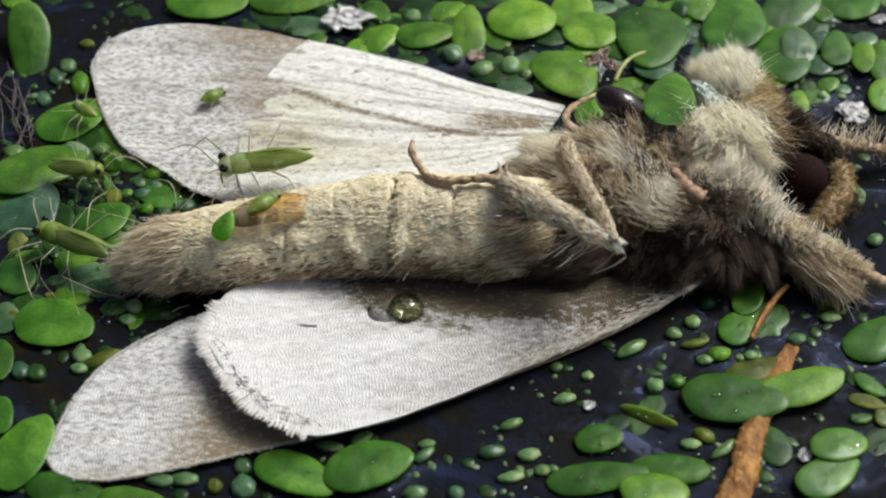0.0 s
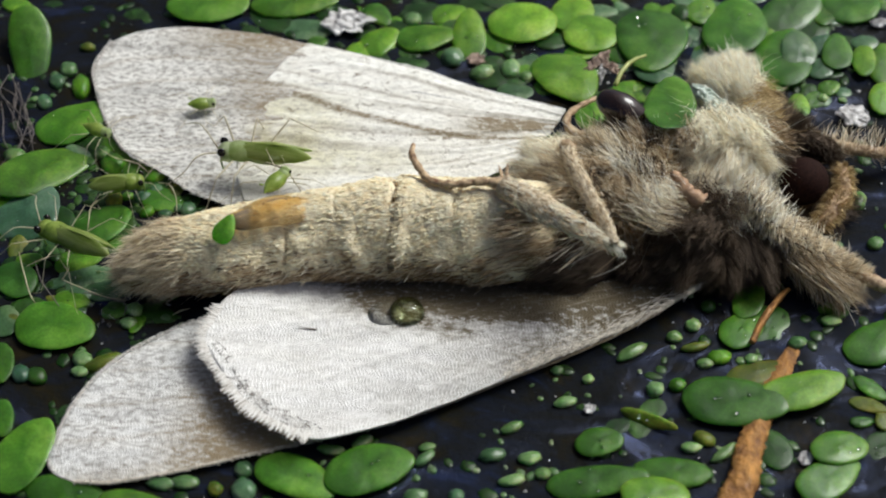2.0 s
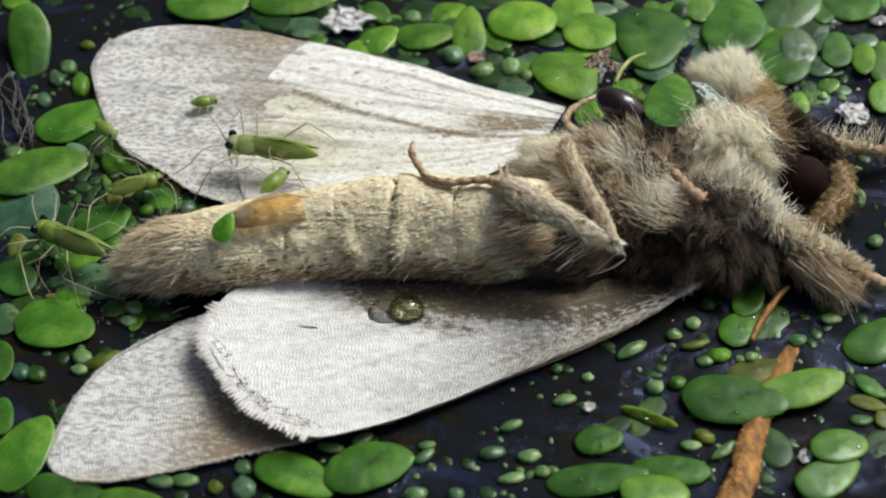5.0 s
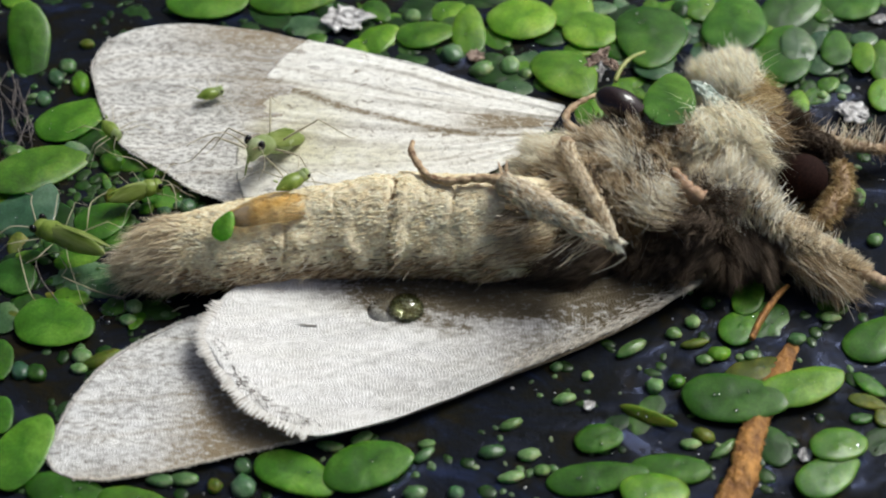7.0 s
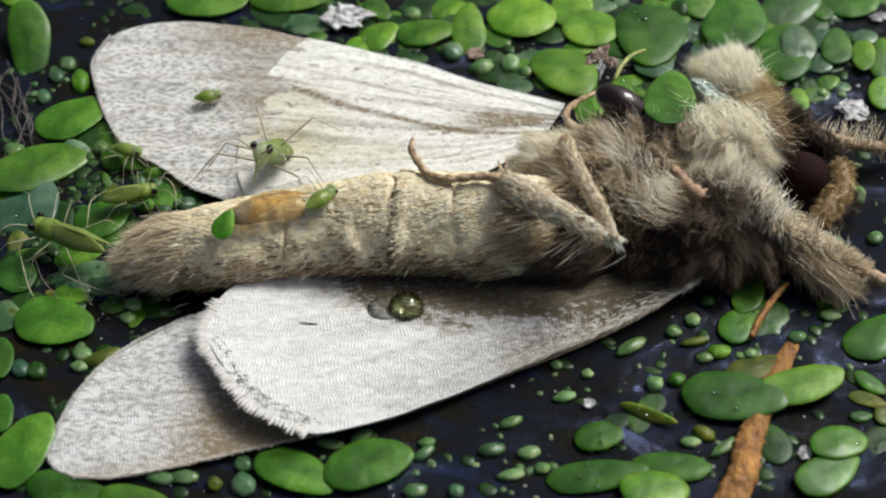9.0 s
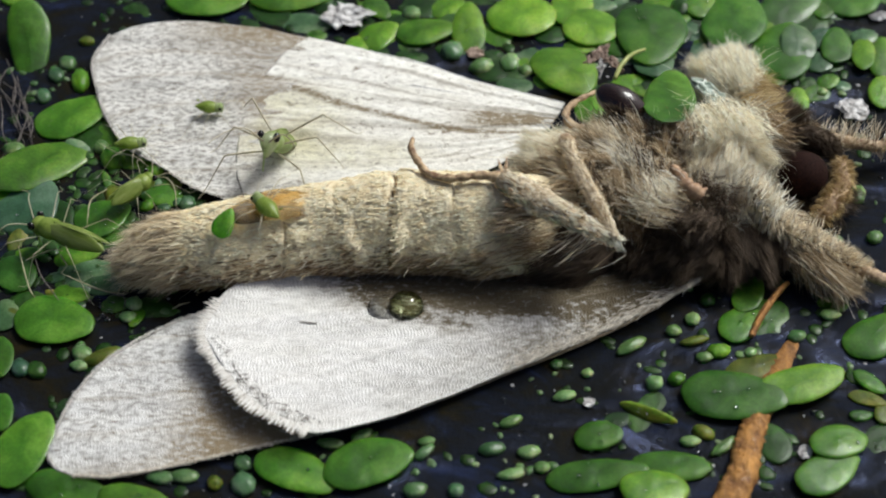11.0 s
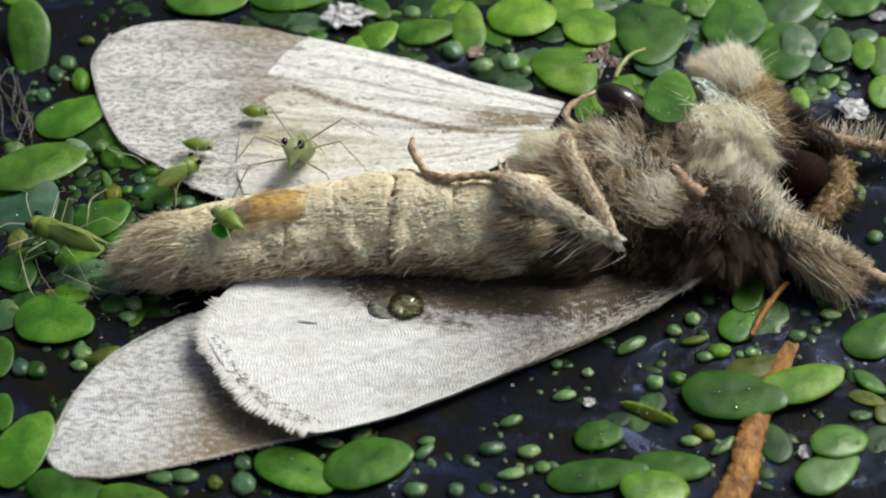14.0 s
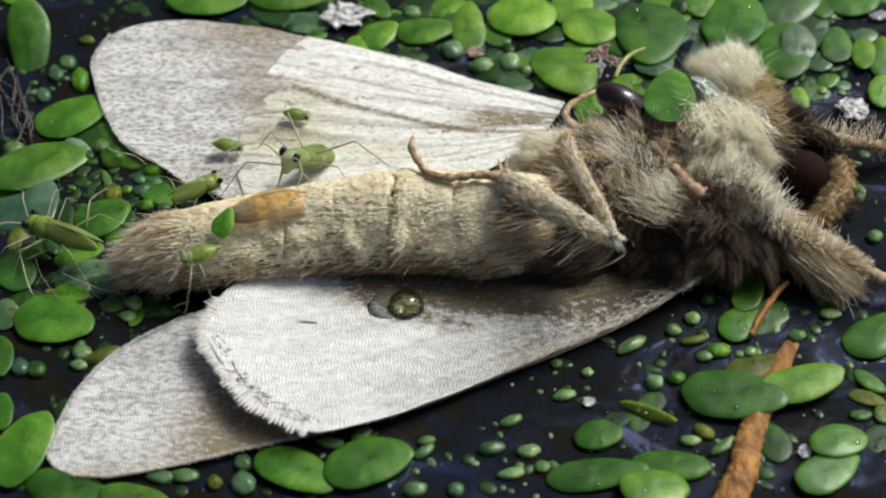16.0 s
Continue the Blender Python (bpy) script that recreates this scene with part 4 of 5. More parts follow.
# creases: place along x, depth on top and low on the near side, width, ledge beside it
creases = [(-9.36, 0.05, 0.12, 0.14, 0.02), (-6.69, 0.06, 0.36, 0.09, 0.1), (-4.15, 0.26, 0.16, 0.06, 0.16), (-1.98, 0.42, 0.2, 0.15, 0.26), (0.52, 0.28, 0.1, 0.07, 0.12)]


def crease_at(x, a):
    """Depth of the creases and height of the ledges at x and the angle a round the belly."""
    depth, ledge = 0.0, 0.0
    up = smooth(0.9, 1.5, a if a < 4 else a - 6.283)
    for cx, top, low, width, rise in creases:
        s = x - cx - 0.16 * math.sin(a * 2 + cx) - 0.22 * noise.noise(Vector((cx, a * 1.7, 4.0))) - 0.08 * noise.noise(Vector((cx, a * 6, 8.0)))
        ragged = 0.65 + 0.7 * noise.noise(Vector((cx * 3, a * 4, 1.0)))
        depth += (top * up + low * (1 - up)) * max(0.1, ragged) * math.exp(-(s / width) ** 2)
        ledge += rise * math.exp(-((s - 0.4) / 0.34) ** 2) * math.exp(-((a - 0.65) / 0.5) ** 2)
    return depth, ledge


def abdomen_surface(count, seg):
    rows = spline(np.column_stack([spine, girth]), count)
    pts, nrm = [], []
    for i, (x, y, z, r) in enumerate(rows):
        t = Vector(rows[min(i + 1, count)][:3] - rows[max(i - 1, 0)][:3]).normalized()
        side = t.cross(Vector((0, 0, 1))).normalized()
        upv = side.cross(t).normalized()
        for k in range(seg):
            a = 2 * math.pi * k / seg
            d = side * math.cos(a) + upv * math.sin(a)
            q = r * (1 - 0.06 * math.cos(4 * a - math.pi))
            depth, ledge = crease_at(x, a)
            q += ledge - depth
            q += 0.12 * noise.noise(Vector((x * 0.9, a * 2.2, 3.0))) + 0.07 * noise.noise(Vector((x * 2.6, a * 5, 9.0))) + 0.035 * noise.noise(Vector((x * 6, a * 12, 5.0)))
            pts.append(Vector((x, y, z)) + d * q)
            nrm.append(d)
    return pts, nrm, rows


def build_abdomen():
    count, seg = 170, 64
    pts, nrm, rows = abdomen_surface(count, seg)
    faces = []
    for i in range(count):
        for k in range(seg):
            faces.append((i * seg + k, i * seg + (k + 1) % seg, i * seg + seg + (k + 1) % seg, i * seg + seg + k))
    part("abdomen", (pts, faces), ABDOMEN, moth, "ringed buff abdomen with dark creases")
    rng = np.random.default_rng(11)
    pts, nrm = np.array(pts), np.array(nrm)
    # short lying scales, swept to the tail
    pick = rng.choice(np.where(nrm[:, 2] > -0.35)[0], 17000)
    turn = 2 * math.pi * (np.arange(len(pts)) % seg) / seg
    shut = np.array([crease_at(rows[i // seg, 0], turn[i])[0] for i in range(len(pts))])
    pick = pick[shut[pick] < 0.12 + 0.06 * rng.random(len(pick))]
    nxt = (pick // seg) * seg + (pick % seg + 1) % seg
    mix = rng.uniform(0, 1, (len(pick), 1))
    jit = (pts[nxt] - pts[pick]) * mix + rng.normal(0, 0.05, (len(pick), 3)) * np.array([1, 0.2, 0.2])
    lay = np.array([-1.0, -0.12, 0]) + clumped(pts[pick], 0.35, 1.3, 2)
    part("abdomen_coat", hair_mesh(pts[pick] + jit + nrm[pick] * 0.01, lay + nrm[pick] * rng.uniform(-0.02, 0.13, (len(pick), 1)),
         rng.uniform(0.1, 0.26, len(pick)), 0.055, -nrm[pick] * 0.02, 12, 0.1, nrm[pick]), SCALES, moth, "buff lying scales", kind="stuff")
    # dark scales in the creases, which deepen their shade by colour
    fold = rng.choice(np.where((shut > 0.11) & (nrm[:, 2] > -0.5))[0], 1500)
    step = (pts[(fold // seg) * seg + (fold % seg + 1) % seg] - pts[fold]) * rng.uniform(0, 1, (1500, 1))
    part("crease_coat", hair_mesh(pts[fold] + step, np.array([-1.0, 0, 0]) + rng.normal(0, 0.3, (1500, 3)) + nrm[fold] * 0.1, rng.uniform(0.08, 0.18, 1500), 0.05, (0, 0, 0), 16, 0.1, nrm[fold]), BROWN, moth, "brown scales darkening the creases as shade", kind="stuff")
    # the hairy tail
    tail = np.where((pts[:, 0] < rows[24][0]) & (nrm[:, 2] > -0.6))[0]
    pick = rng.choice(tail, 3400)
    lay = np.array([-1.0, -0.2, -0.12]) + clumped(pts[pick], 0.45, 0.9, 4)
    part("tail_tuft", hair_mesh(pts[pick], lay + nrm[pick] * rng.uniform(0.05, 0.3, (len(pick), 1)), rng.uniform(0.35, 1.0, len(pick)), 0.024, (0, 0, -0.12), 13, 0.2, nrm[pick]), TAIL, moth, "tan tail hair", kind="stuff")
    # brown flank scales: the shade of the low near side as colour
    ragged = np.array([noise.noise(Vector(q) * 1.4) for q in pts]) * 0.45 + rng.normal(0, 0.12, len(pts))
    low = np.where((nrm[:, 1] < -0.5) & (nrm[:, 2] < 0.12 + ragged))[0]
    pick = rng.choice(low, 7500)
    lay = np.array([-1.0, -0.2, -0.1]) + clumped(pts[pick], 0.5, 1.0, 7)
    part("flank_coat", hair_mesh(pts[pick] + (pts[(pick // seg) * seg + (pick % seg + 1) % seg] - pts[pick]) * rng.uniform(0, 1, (len(pick), 1)), lay + nrm[pick] * 0.08, rng.uniform(0.25, 0.6, len(pick)), 0.05, -nrm[pick] * 0.05, 15, 0.1, nrm[pick]), BROWN, moth, "brown scales painting the flank's shaded side", kind="stuff")
    # loose hair low on the near side
    low = np.where((nrm[:, 1] < -0.4) & (nrm[:, 2] < 0.6))[0]
    pick = rng.choice(low, 140)
    lay = np.array([-0.9, -0.5, -0.1]) + clumped(pts[pick], 0.7, 1.0, 6)
    part("side_hair", hair_mesh(pts[pick], lay + nrm[pick] * 0.2, rng.uniform(0.4, 0.9, len(pick)), 0.03, (0, 0, -0.2), 14, 0.12, nrm[pick]), BEIGE, moth, "beige side hair", kind="stuff")


build_abdomen()


def locks(roots, ways, length, gather, share, seed):
    """Bend for each hair that draws its tip to the tip of its lock."""
    rng = np.random.default_rng(seed + 90)
    ways = ways / np.linalg.norm(ways, axis=1, keepdims=True)
    heads = rng.choice(len(roots), max(4, len(roots) // share), replace=False)
    near = np.array([heads[int(np.argmin(((roots[heads] - p) ** 2).sum(1)))] for p in roots])
    tips = roots + ways * length[:, None]
    return (tips[near] - tips) / length[:, None] * gather + np.array([0, 0, -0.12])


def furry(name, center, radii, material, count, comb, length, lift=0.55, lock=0.9, freq=0.6, seed=0, width=0.034, label="", low=-0.25, guard=BLOND, lower=None, under=None):
    """A rounded body with its coat of hair, combed one way and gathered in locks."""
    part(name, ball(*[r * 0.93 for r in radii], 28, 18, 0.12, 1.5, seed, center), under or UNDERFUR, moth)
    rng = np.random.default_rng(seed + 50)
    pts, nrm = tuft_points(count, center, radii, seed, low)
    ways = nrm * lift + np.array(comb) + clumped(pts, lock, freq, seed) + clumped(pts, lock * 0.5, freq * 3, seed + 1) + rng.normal(0, 0.12, pts.shape)
    tufts = np.array([noise.noise(Vector(q) * 1.1 + Vector((seed, 0, 3))) for q in pts])
    ways += nrm * np.clip(tufts, -0.3, 0.6)[:, None] * 1.2
    size = length * rng.uniform(0.6, 1.25, len(pts)) * (1 + 0.9 * np.clip(tufts, -0.5, 0.5))
    bends, wide = locks(pts, ways, size, 0.55, 45, seed), width * rng.uniform(0.6, 1.2, len(pts))
    # hairs on the near side take the darker coat, shade put into colour
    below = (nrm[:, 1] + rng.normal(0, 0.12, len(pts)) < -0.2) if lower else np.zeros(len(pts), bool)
    for some, coat, text in ((~below, material, label), (below, lower, "lower fur coloured darker as the shaded side")):
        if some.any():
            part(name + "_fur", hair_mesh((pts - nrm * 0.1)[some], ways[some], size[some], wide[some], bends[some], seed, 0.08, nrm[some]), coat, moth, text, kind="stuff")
    if guard is None:
        return
    few = rng.choice(len(pts), count // 26, replace=False)
    part(name + "_guard_hair", hair_mesh(pts[few], ways[few] + nrm[few] * 0.4 + rng.normal(0, 0.3, (len(few), 3)), size[few] * rng.uniform(0.9, 1.35, len(few)), 0.024, (0, 0, -0.25), seed + 5, 0.25, nrm[few]), guard, moth, "long pale guard hair", kind="stuff")


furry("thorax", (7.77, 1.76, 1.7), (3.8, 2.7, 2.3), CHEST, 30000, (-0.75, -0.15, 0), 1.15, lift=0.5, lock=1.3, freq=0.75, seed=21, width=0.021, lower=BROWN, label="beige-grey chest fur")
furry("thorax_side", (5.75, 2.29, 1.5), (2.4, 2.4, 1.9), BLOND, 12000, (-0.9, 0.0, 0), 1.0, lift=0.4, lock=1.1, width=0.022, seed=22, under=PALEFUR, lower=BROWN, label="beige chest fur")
# waist, throat and breast: dark coats stand in for shade under the chest
furry("waist", (5.34, -1.14, 1.3), (2.2, 1.9, 1.7), DARK, 9000, (-0.9, -0.35, 0), 0.9, lift=0.15, lock=0.5, width=0.02, seed=29, guard=None, label="waist fur with pale wisps, coloured dark brown as shade")
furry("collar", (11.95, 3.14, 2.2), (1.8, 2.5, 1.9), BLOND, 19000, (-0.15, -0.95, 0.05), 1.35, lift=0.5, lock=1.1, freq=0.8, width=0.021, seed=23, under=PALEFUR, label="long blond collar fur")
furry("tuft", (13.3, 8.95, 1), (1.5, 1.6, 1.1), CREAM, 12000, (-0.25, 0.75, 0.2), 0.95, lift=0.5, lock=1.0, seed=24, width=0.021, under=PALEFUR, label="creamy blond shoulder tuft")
furry("throat", (12.35, -0.29, 0.9), (2.3, 2.0, 1.5), DARK, 11000, (0.2, -0.6, 0), 0.9, lift=0.2, lock=0.6, width=0.02, seed=25, guard=None, label="throat fur coloured dark brown as shade")
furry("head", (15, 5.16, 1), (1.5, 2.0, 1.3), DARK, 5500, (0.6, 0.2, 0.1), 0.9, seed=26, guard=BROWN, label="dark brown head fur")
furry("breast", (9.64, -1.03, 1), (2.9, 1.7, 1.5), DARK, 11000, (-0.5, -0.5, 0), 0.8, lift=0.15, lock=0.5, width=0.02, seed=27, guard=None, label="lower chest fur coloured dark brown as shade")
furry("cheek", (16.17, 2.48, 0.6), (1.4, 1.6, 0.8), DARK, 1800, (0.4, -0.2, 0), 0.7, seed=28, guard=None, label="dark fur around the eye")

part("eye", ball(1.05, 1.05, 1.0, 28, 18, 0, 1, 0, (15.41, 2.12, 2.2)), EYE, moth, "large dark brown compound eye")


def hairy_leg(name, pts, radii, skin, fur, count, length, out, along, seed, label, drop=(0, 0, -0.15), width=0.03):
    leg = part(name, tube(pts, radii, 10, 30, 0.05, seed), skin, moth, label)
    rng = np.random.default_rng(seed)
    rows = spline(np.column_stack([pts, radii]), 200)
    idx = rng.integers(0, 201, count)
    t = np.gradient(rows[:, :3], axis=0)
    t /= np.linalg.norm(t, axis=1, keepdims=True)
    d = rng.normal(0, 1, (count, 3))
    d[:, 2] = np.abs(d[:, 2]) * 0.9 - 0.2
    d -= (d * t[idx]).sum(1, keepdims=True) * t[idx]
    d /= np.linalg.norm(d, axis=1, keepdims=True)
    roots = rows[idx, :3] + d * rows[idx, 3:4] * 0.85
    ways = d * out + t[idx] * along + clumped(roots, 0.55, 0.8, seed)
    size = length * rng.uniform(0.5, 1.2, count)
    part(name + "_hair", hair_mesh(roots, ways, size, width * rng.uniform(0.6, 1.2, count), locks(roots, ways, size, 0.5, 14, seed) + np.array(drop) * 0.5, seed + 1, 0.08, d), fur, leg, kind="stuff")
    return leg


hairy_leg("foreleg", [(12.0, 1.0, 3.4), (12.9, 0.35, 3), (13.9, -0.68, 2.2), (15.66, -1.48, 1.5), (17.51, -2.36, 0.9)], [0.4, 0.5, 0.34, 0.46, 0.24], UNDERFUR, BEIGE, 5000, 0.62, 0.9, 0.35, 31, "shaggy beige and brown foreleg")
hairy_leg("foreleg", [(14.2, 0.17, 1.8), (15.25, -1.66, 1), (16.58, -2.86, 0.4)], [0.5, 0.6, 0.2], UNDERFUR, CHEST, 2000, 1.1, 0.6, 0.7, 32, "shaggy brown hanging foreleg hair")
hairy_leg("palp", [(15, 4.36, 2.2), (15.9, 4.3, 2.4), (16.68, 4.08, 2.2), (17.19, 3.71, 1.8)], [0.34, 0.42, 0.38, 0.2], UNDERFUR, DARK, 2600, 0.32, 0.8, 0.5, 33, "curved dark brown furry palp", (0, 0, -0.1), 0.028)
hairy_leg("foreleg", [(16.4, 5.15, 1.6), (17.91, 4.97, 1.4), (19.22, 4.99, 1.1), (20.57, 5.26, 0.9)], [0.3, 0.3, 0.26, 0.2], CHITIN, BROWN, 500, 0.5, 1.0, 0.25, 38, "brown bristly foreleg with an orange tip", (0, 0, -0.1), 0.025)
hairy_leg("antenna", [(17.21, 3.17, 2), (17.09, 1.8, 2), (16.38, 0.57, 1.9), (15.78, -0.16, 1.7)], [0.25, 0.35, 0.42, 0.2], CHITIN, GOLD, 1500, 0.4, 1.0, 0.2, 34, "feathery yellow-brown antenna")
hairy_leg("hind_leg", [(6.88, -3.54, 4.3), (5.5, -3.06, 4.7), (3.95, -2.17, 5), (2.37, -0.86, 5)], [0.15, 0.34, 0.54, 0.46], LEGSKIN, BLOND, 2200, 0.5, 0.4, -1.0, 35, "scaly beige thigh with long hair")
hairy_leg("hind_leg", [(6.77, -3.66, 4.5), (6.25, -2.33, 4.8), (5.54, -0.18, 4.7), (5.07, 1.73, 4.5)], [0.2, 0.28, 0.34, 0.28], LEGSKIN, BEIGE, 1700, 0.3, 0.45, 0.7, 36, "scaly beige folded leg")
part("foot", tube([(2.42, -0.79, 5), (1.51, -0.66, 5), (0.37, -0.63, 4.8), (-0.51, -0.31, 4.7), (-0.97, 0.44, 4.6), (-1.31, 1.3, 4.6), (-1.25, 1.9, 4.6)], [0.24, 0.17, 0.16, 0.15, 0.15, 0.14, 0.08], 10, 60, 0.1, 3, 1.0, 0.32), CHITIN, moth, "orange-brown jointed foot")
part("foot", tube([(7, 7.01, 2.6), (6.01, 6.17, 2.8), (5.45, 5.52, 2.8), (5.46, 4.73, 2.8), (6.3, 4.44, 2.6)], [0.08, 0.13, 0.15, 0.17, 0.2], 10, 40, 0.12, 4, 1.0, 0.4), CHITIN, moth, "curled orange-brown foot")
part("foot", tube([(17.12, -2.25, 1.2), (17.77, -2.62, 1.1), (18.44, -2.91, 1), (19.26, -3.04, 0.9)], [0.22, 0.3, 0.27, 0.24], 10, 24, 0.07, 12), CHITIN, moth, "orange-brown foreleg foot")
part("claw", tube([(4.9, 1.6, 4.5), (5.07, 1.86, 4.7), (5.44, 1.7, 4.6)], [0.16, 0.2, 0.12], 8, 12, 0.1, 5), CHITIN, moth, "brown joint tip")
part("stub", tube([(9.41, 0.34, 4.5), (9.66, -0.14, 4.5), (9.96, -0.69, 4.4), (10.48, -0.94, 4.1)], [0.16, 0.24, 0.3, 0.4], 10, 30, 0.06, 6, 1.0, 0.22), PINKISH, moth, "reddish jointed stub")
part("loose_hair", hair_mesh([(-5.04, -5.31, 1.28)], [(-1, 0.08, 0.0)], 0.85, 0.07, (0, 0, 0), 19, 0.05), DARK, moth, "dark loose hair on the pale wing")
part("spur", hair_mesh([(2.4, -0.54, 5), (2.54, -0.54, 5), (3.53, -1.58, 5), (3.74, -1.8, 5)], [(-0.2, 1, 0.3), (0.05, 1, 0.4), (-0.25, 1, 0.3), (-0.1, 1, 0.35)], 0.75, 0.14, (0, 0, 0), 9, 0.05), CHITIN, moth, "orange leg spurs")


def spray(name, a, b, way, spread, count, length, material, label, seed, width=0.03, gather=0.6, share=10):
    """A fan of long hair rooted along a short line."""
    rng = np.random.default_rng(seed)
    k = rng.uniform(0, 1, (count, 1))
    roots = np.array(a) * (1 - k) + np.array(b) * k + rng.normal(0, 0.28, (count, 3))
    ways = np.array(way, float) / np.linalg.norm(way) + rng.normal(0, spread, (count, 3))
    size = length * rng.uniform(0.6, 1.15, count)
    part(name, hair_mesh(roots, ways, size, width * rng.uniform(0.7, 1.3, count), locks(roots, ways, size, gather, share, seed), seed, 0.1, (0, -0.4, 1)), material, moth, label, kind="stuff")


spray("chest_fan", (10.13, -0.52, 3.9), (9.19, -1.82, 3.5), (-1, 0.2, 0.2), 0.22, 190, 2.1, BEIGE, "pale hair fan on the chest", 71, 0.024, 0.6, 18)
spray("chest_fan", (8.89, 0.15, 3.7), (7.75, -1.32, 3.4), (-1, 0.45, 0.3), 0.25, 150, 1.8, CHEST, "pale hair fan on the chest", 83, 0.024, 0.6, 18)
spray("chest_fan", (6.93, -0.59, 4.3), (8.72, -1.01, 4.4), (-0.15, 1, 0.45), 0.35, 90, 1.3, CHEST, "pale upright hair fan on the chest", 72, 0.028, 0.4, 8)
spray("chest_fan", (5.36, 1.74, 3.6), (5.88, -0.81, 4.2), (-1, 0.25, 0.2), 0.35, 260, 1.5, BEIGE, "beige hair fan on the chest", 73, 0.028, 0.4, 8)
spray("chest_fan", (7.3, 1.2, 4.1), (8.6, 0.2, 4.3), (-0.55, 0.8, 0.45), 0.45, 280, 1.4, BLOND, "pale feathery hair fan on the chest", 87, 0.022, 0.5, 24)
spray("chest_fan", (8.3, -1.4, 3.9), (9.7, -0.6, 4.2), (-0.9, 0.45, 0.35), 0.45, 300, 1.5, BLOND, "pale feathery hair fan on the chest", 88, 0.022, 0.5, 26)
spray("chest_fan", (6.6, 2.8, 3.8), (7.6, 2.2, 4.0), (-0.7, 0.5, 0.5), 0.45, 280, 1.3, BEIGE, "pale feathery hair fan on the chest", 89, 0.022, 0.5, 22)
spray("tuft_fan", (12.6, 9.2, 2.0), (14.1, 8.8, 2.0), (-0.35, 0.9, 0.45), 0.35, 700, 1.1, CREAM, "spiky cream tips of the shoulder tuft", 90, 0.022, 0.4, 12)
spray("tuft_fan", (14.3, 9.0, 1.5), (14.5, 7.4, 1.7), (0.45, -0.8, 0.3), 0.25, 500, 1.3, GOLD, "orange-brown hair beside the shoulder tuft", 91, 0.022, 0.4, 14)
spray("tuft_fan", (12.6, 8.3, 2.2), (13.9, 7.8, 2.2), (-0.45, 0.6, 0.55), 0.35, 600, 1.0, CREAM, "cream hair on the shoulder tuft", 105, 0.022, 0.45, 14)
spray("collar_fan", (11.6, 4.9, 3.9), (13.0, 2.4, 3.6), (0.25, -0.85, 0.45), 0.3, 700, 1.2, BLOND, "blond collar hair hanging down", 92, 0.022, 0.45, 16)
# brown hair gives the belly's end its warm shading by colour
spray("belly_hair", (3.9, -1.2, 4.3), (2.4, -2.5, 3.7), (-1, -0.3, 0.1), 0.22, 420, 0.9, CHEST, "brown and pale hair lying over the belly's end, browning its shade", 99, 0.024, 0.5, 16)
spray("leg_streak", (6.6, -3.0, 5.05), (5.1, 1.5, 4.85), (0.25, -0.9, 0.05), 0.25, 110, 0.3, BROWN, "brown scale flecks on the folded leg", 100, 0.04, 0.1, 6)
# brown hair carries the flank's shading on towards the waist
spray("flank_hair", (4.4, -2.6, 3.3), (1.6, -2.9, 2.6), (-1, -0.25, -0.02), 0.2, 520, 0.9, BROWN, "brown hair painting shade along the belly's flank", 98, 0.026, 0.4, 14)
spray("leg_streak", (6.11, -3.73, 4.9), (2.39, -1.61, 5.35), (0.9, -0.55, 0.02), 0.16, 220, 0.32, BROWN, "brown scale streaks on the thigh", 86, 0.045, 0.1, 6)
spray("belly_hair", (5.25, 0.02, 4), (3.18, -2.69, 4.2), (-1, -0.35, 0.12), 0.2, 300, 1.2, CHEST, "brown and pale hair lying over the belly's end, browning its shade", 84, 0.026, 0.6, 16)
# dark hair in place of the soft shadow under the knee
spray("belly_hair", (6.5, -2.7, 3.4), (4.5, -3.3, 3.0), (-1, -0.4, -0.05), 0.22, 260, 1.2, DARK, "dark brown hair painting the shade below the knee", 85, 0.026, 0.6, 16)
spray("knee_wisp", (6.66, -3.24, 3.9), (4.87, -2.69, 4.2), (-1, -0.62, -0.25), 0.2, 26, 1.9, BEIGE, "long pale wisps below the knee", 74, 0.026, 0.3, 6)
spray("leg_bristle", (12.0, 0.6, 3.8), (13.99, -1.0, 2.8), (0.45, 0.65, 0.4), 0.35, 420, 1.0, BLOND, "pale bristles on the foreleg", 75, 0.025, 0.4, 6)
spray("leg_bristle", (13.76, -1.08, 2.8), (16.21, -1.99, 1.9), (0.35, 0.8, 0.35), 0.32, 170, 0.8, BEIGE, "beige bristles on the foreleg", 76, 0.025, 0.4, 6)
spray("leg_bristle", (14.48, -1.41, 1.6), (16.01, -2.62, 1.2), (0.75, -0.65, -0.1), 0.22, 360, 1.8, CHEST, "drooping grey-brown leg hair", 77, 0.025, 0.5, 8)
spray("palp_bristle", (15.95, 4.43, 2.2), (19.34, 4.76, 1.6), (0.25, 0.9, 0.4), 0.35, 130, 0.95, BEIGE, "grey bristles on the palp", 78, 0.022, 0.3, 6)
spray("chest_fan", (9.77, 3.34, 3.7), (10.48, 2.28, 3.9), (0.1, 0.5, 0.6), 0.35, 260, 0.8, BROWN, "rust-brown hair tuft", 79)
spray("collar_fan", (13.4, 6.27, 2.6), (13.96, 4.98, 2.8), (1, 0.25, 0.1), 0.18, 260, 1.3, GOLD, "tan hair behind the collar", 80)
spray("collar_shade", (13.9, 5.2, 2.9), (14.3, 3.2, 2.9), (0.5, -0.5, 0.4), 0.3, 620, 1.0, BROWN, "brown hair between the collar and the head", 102)
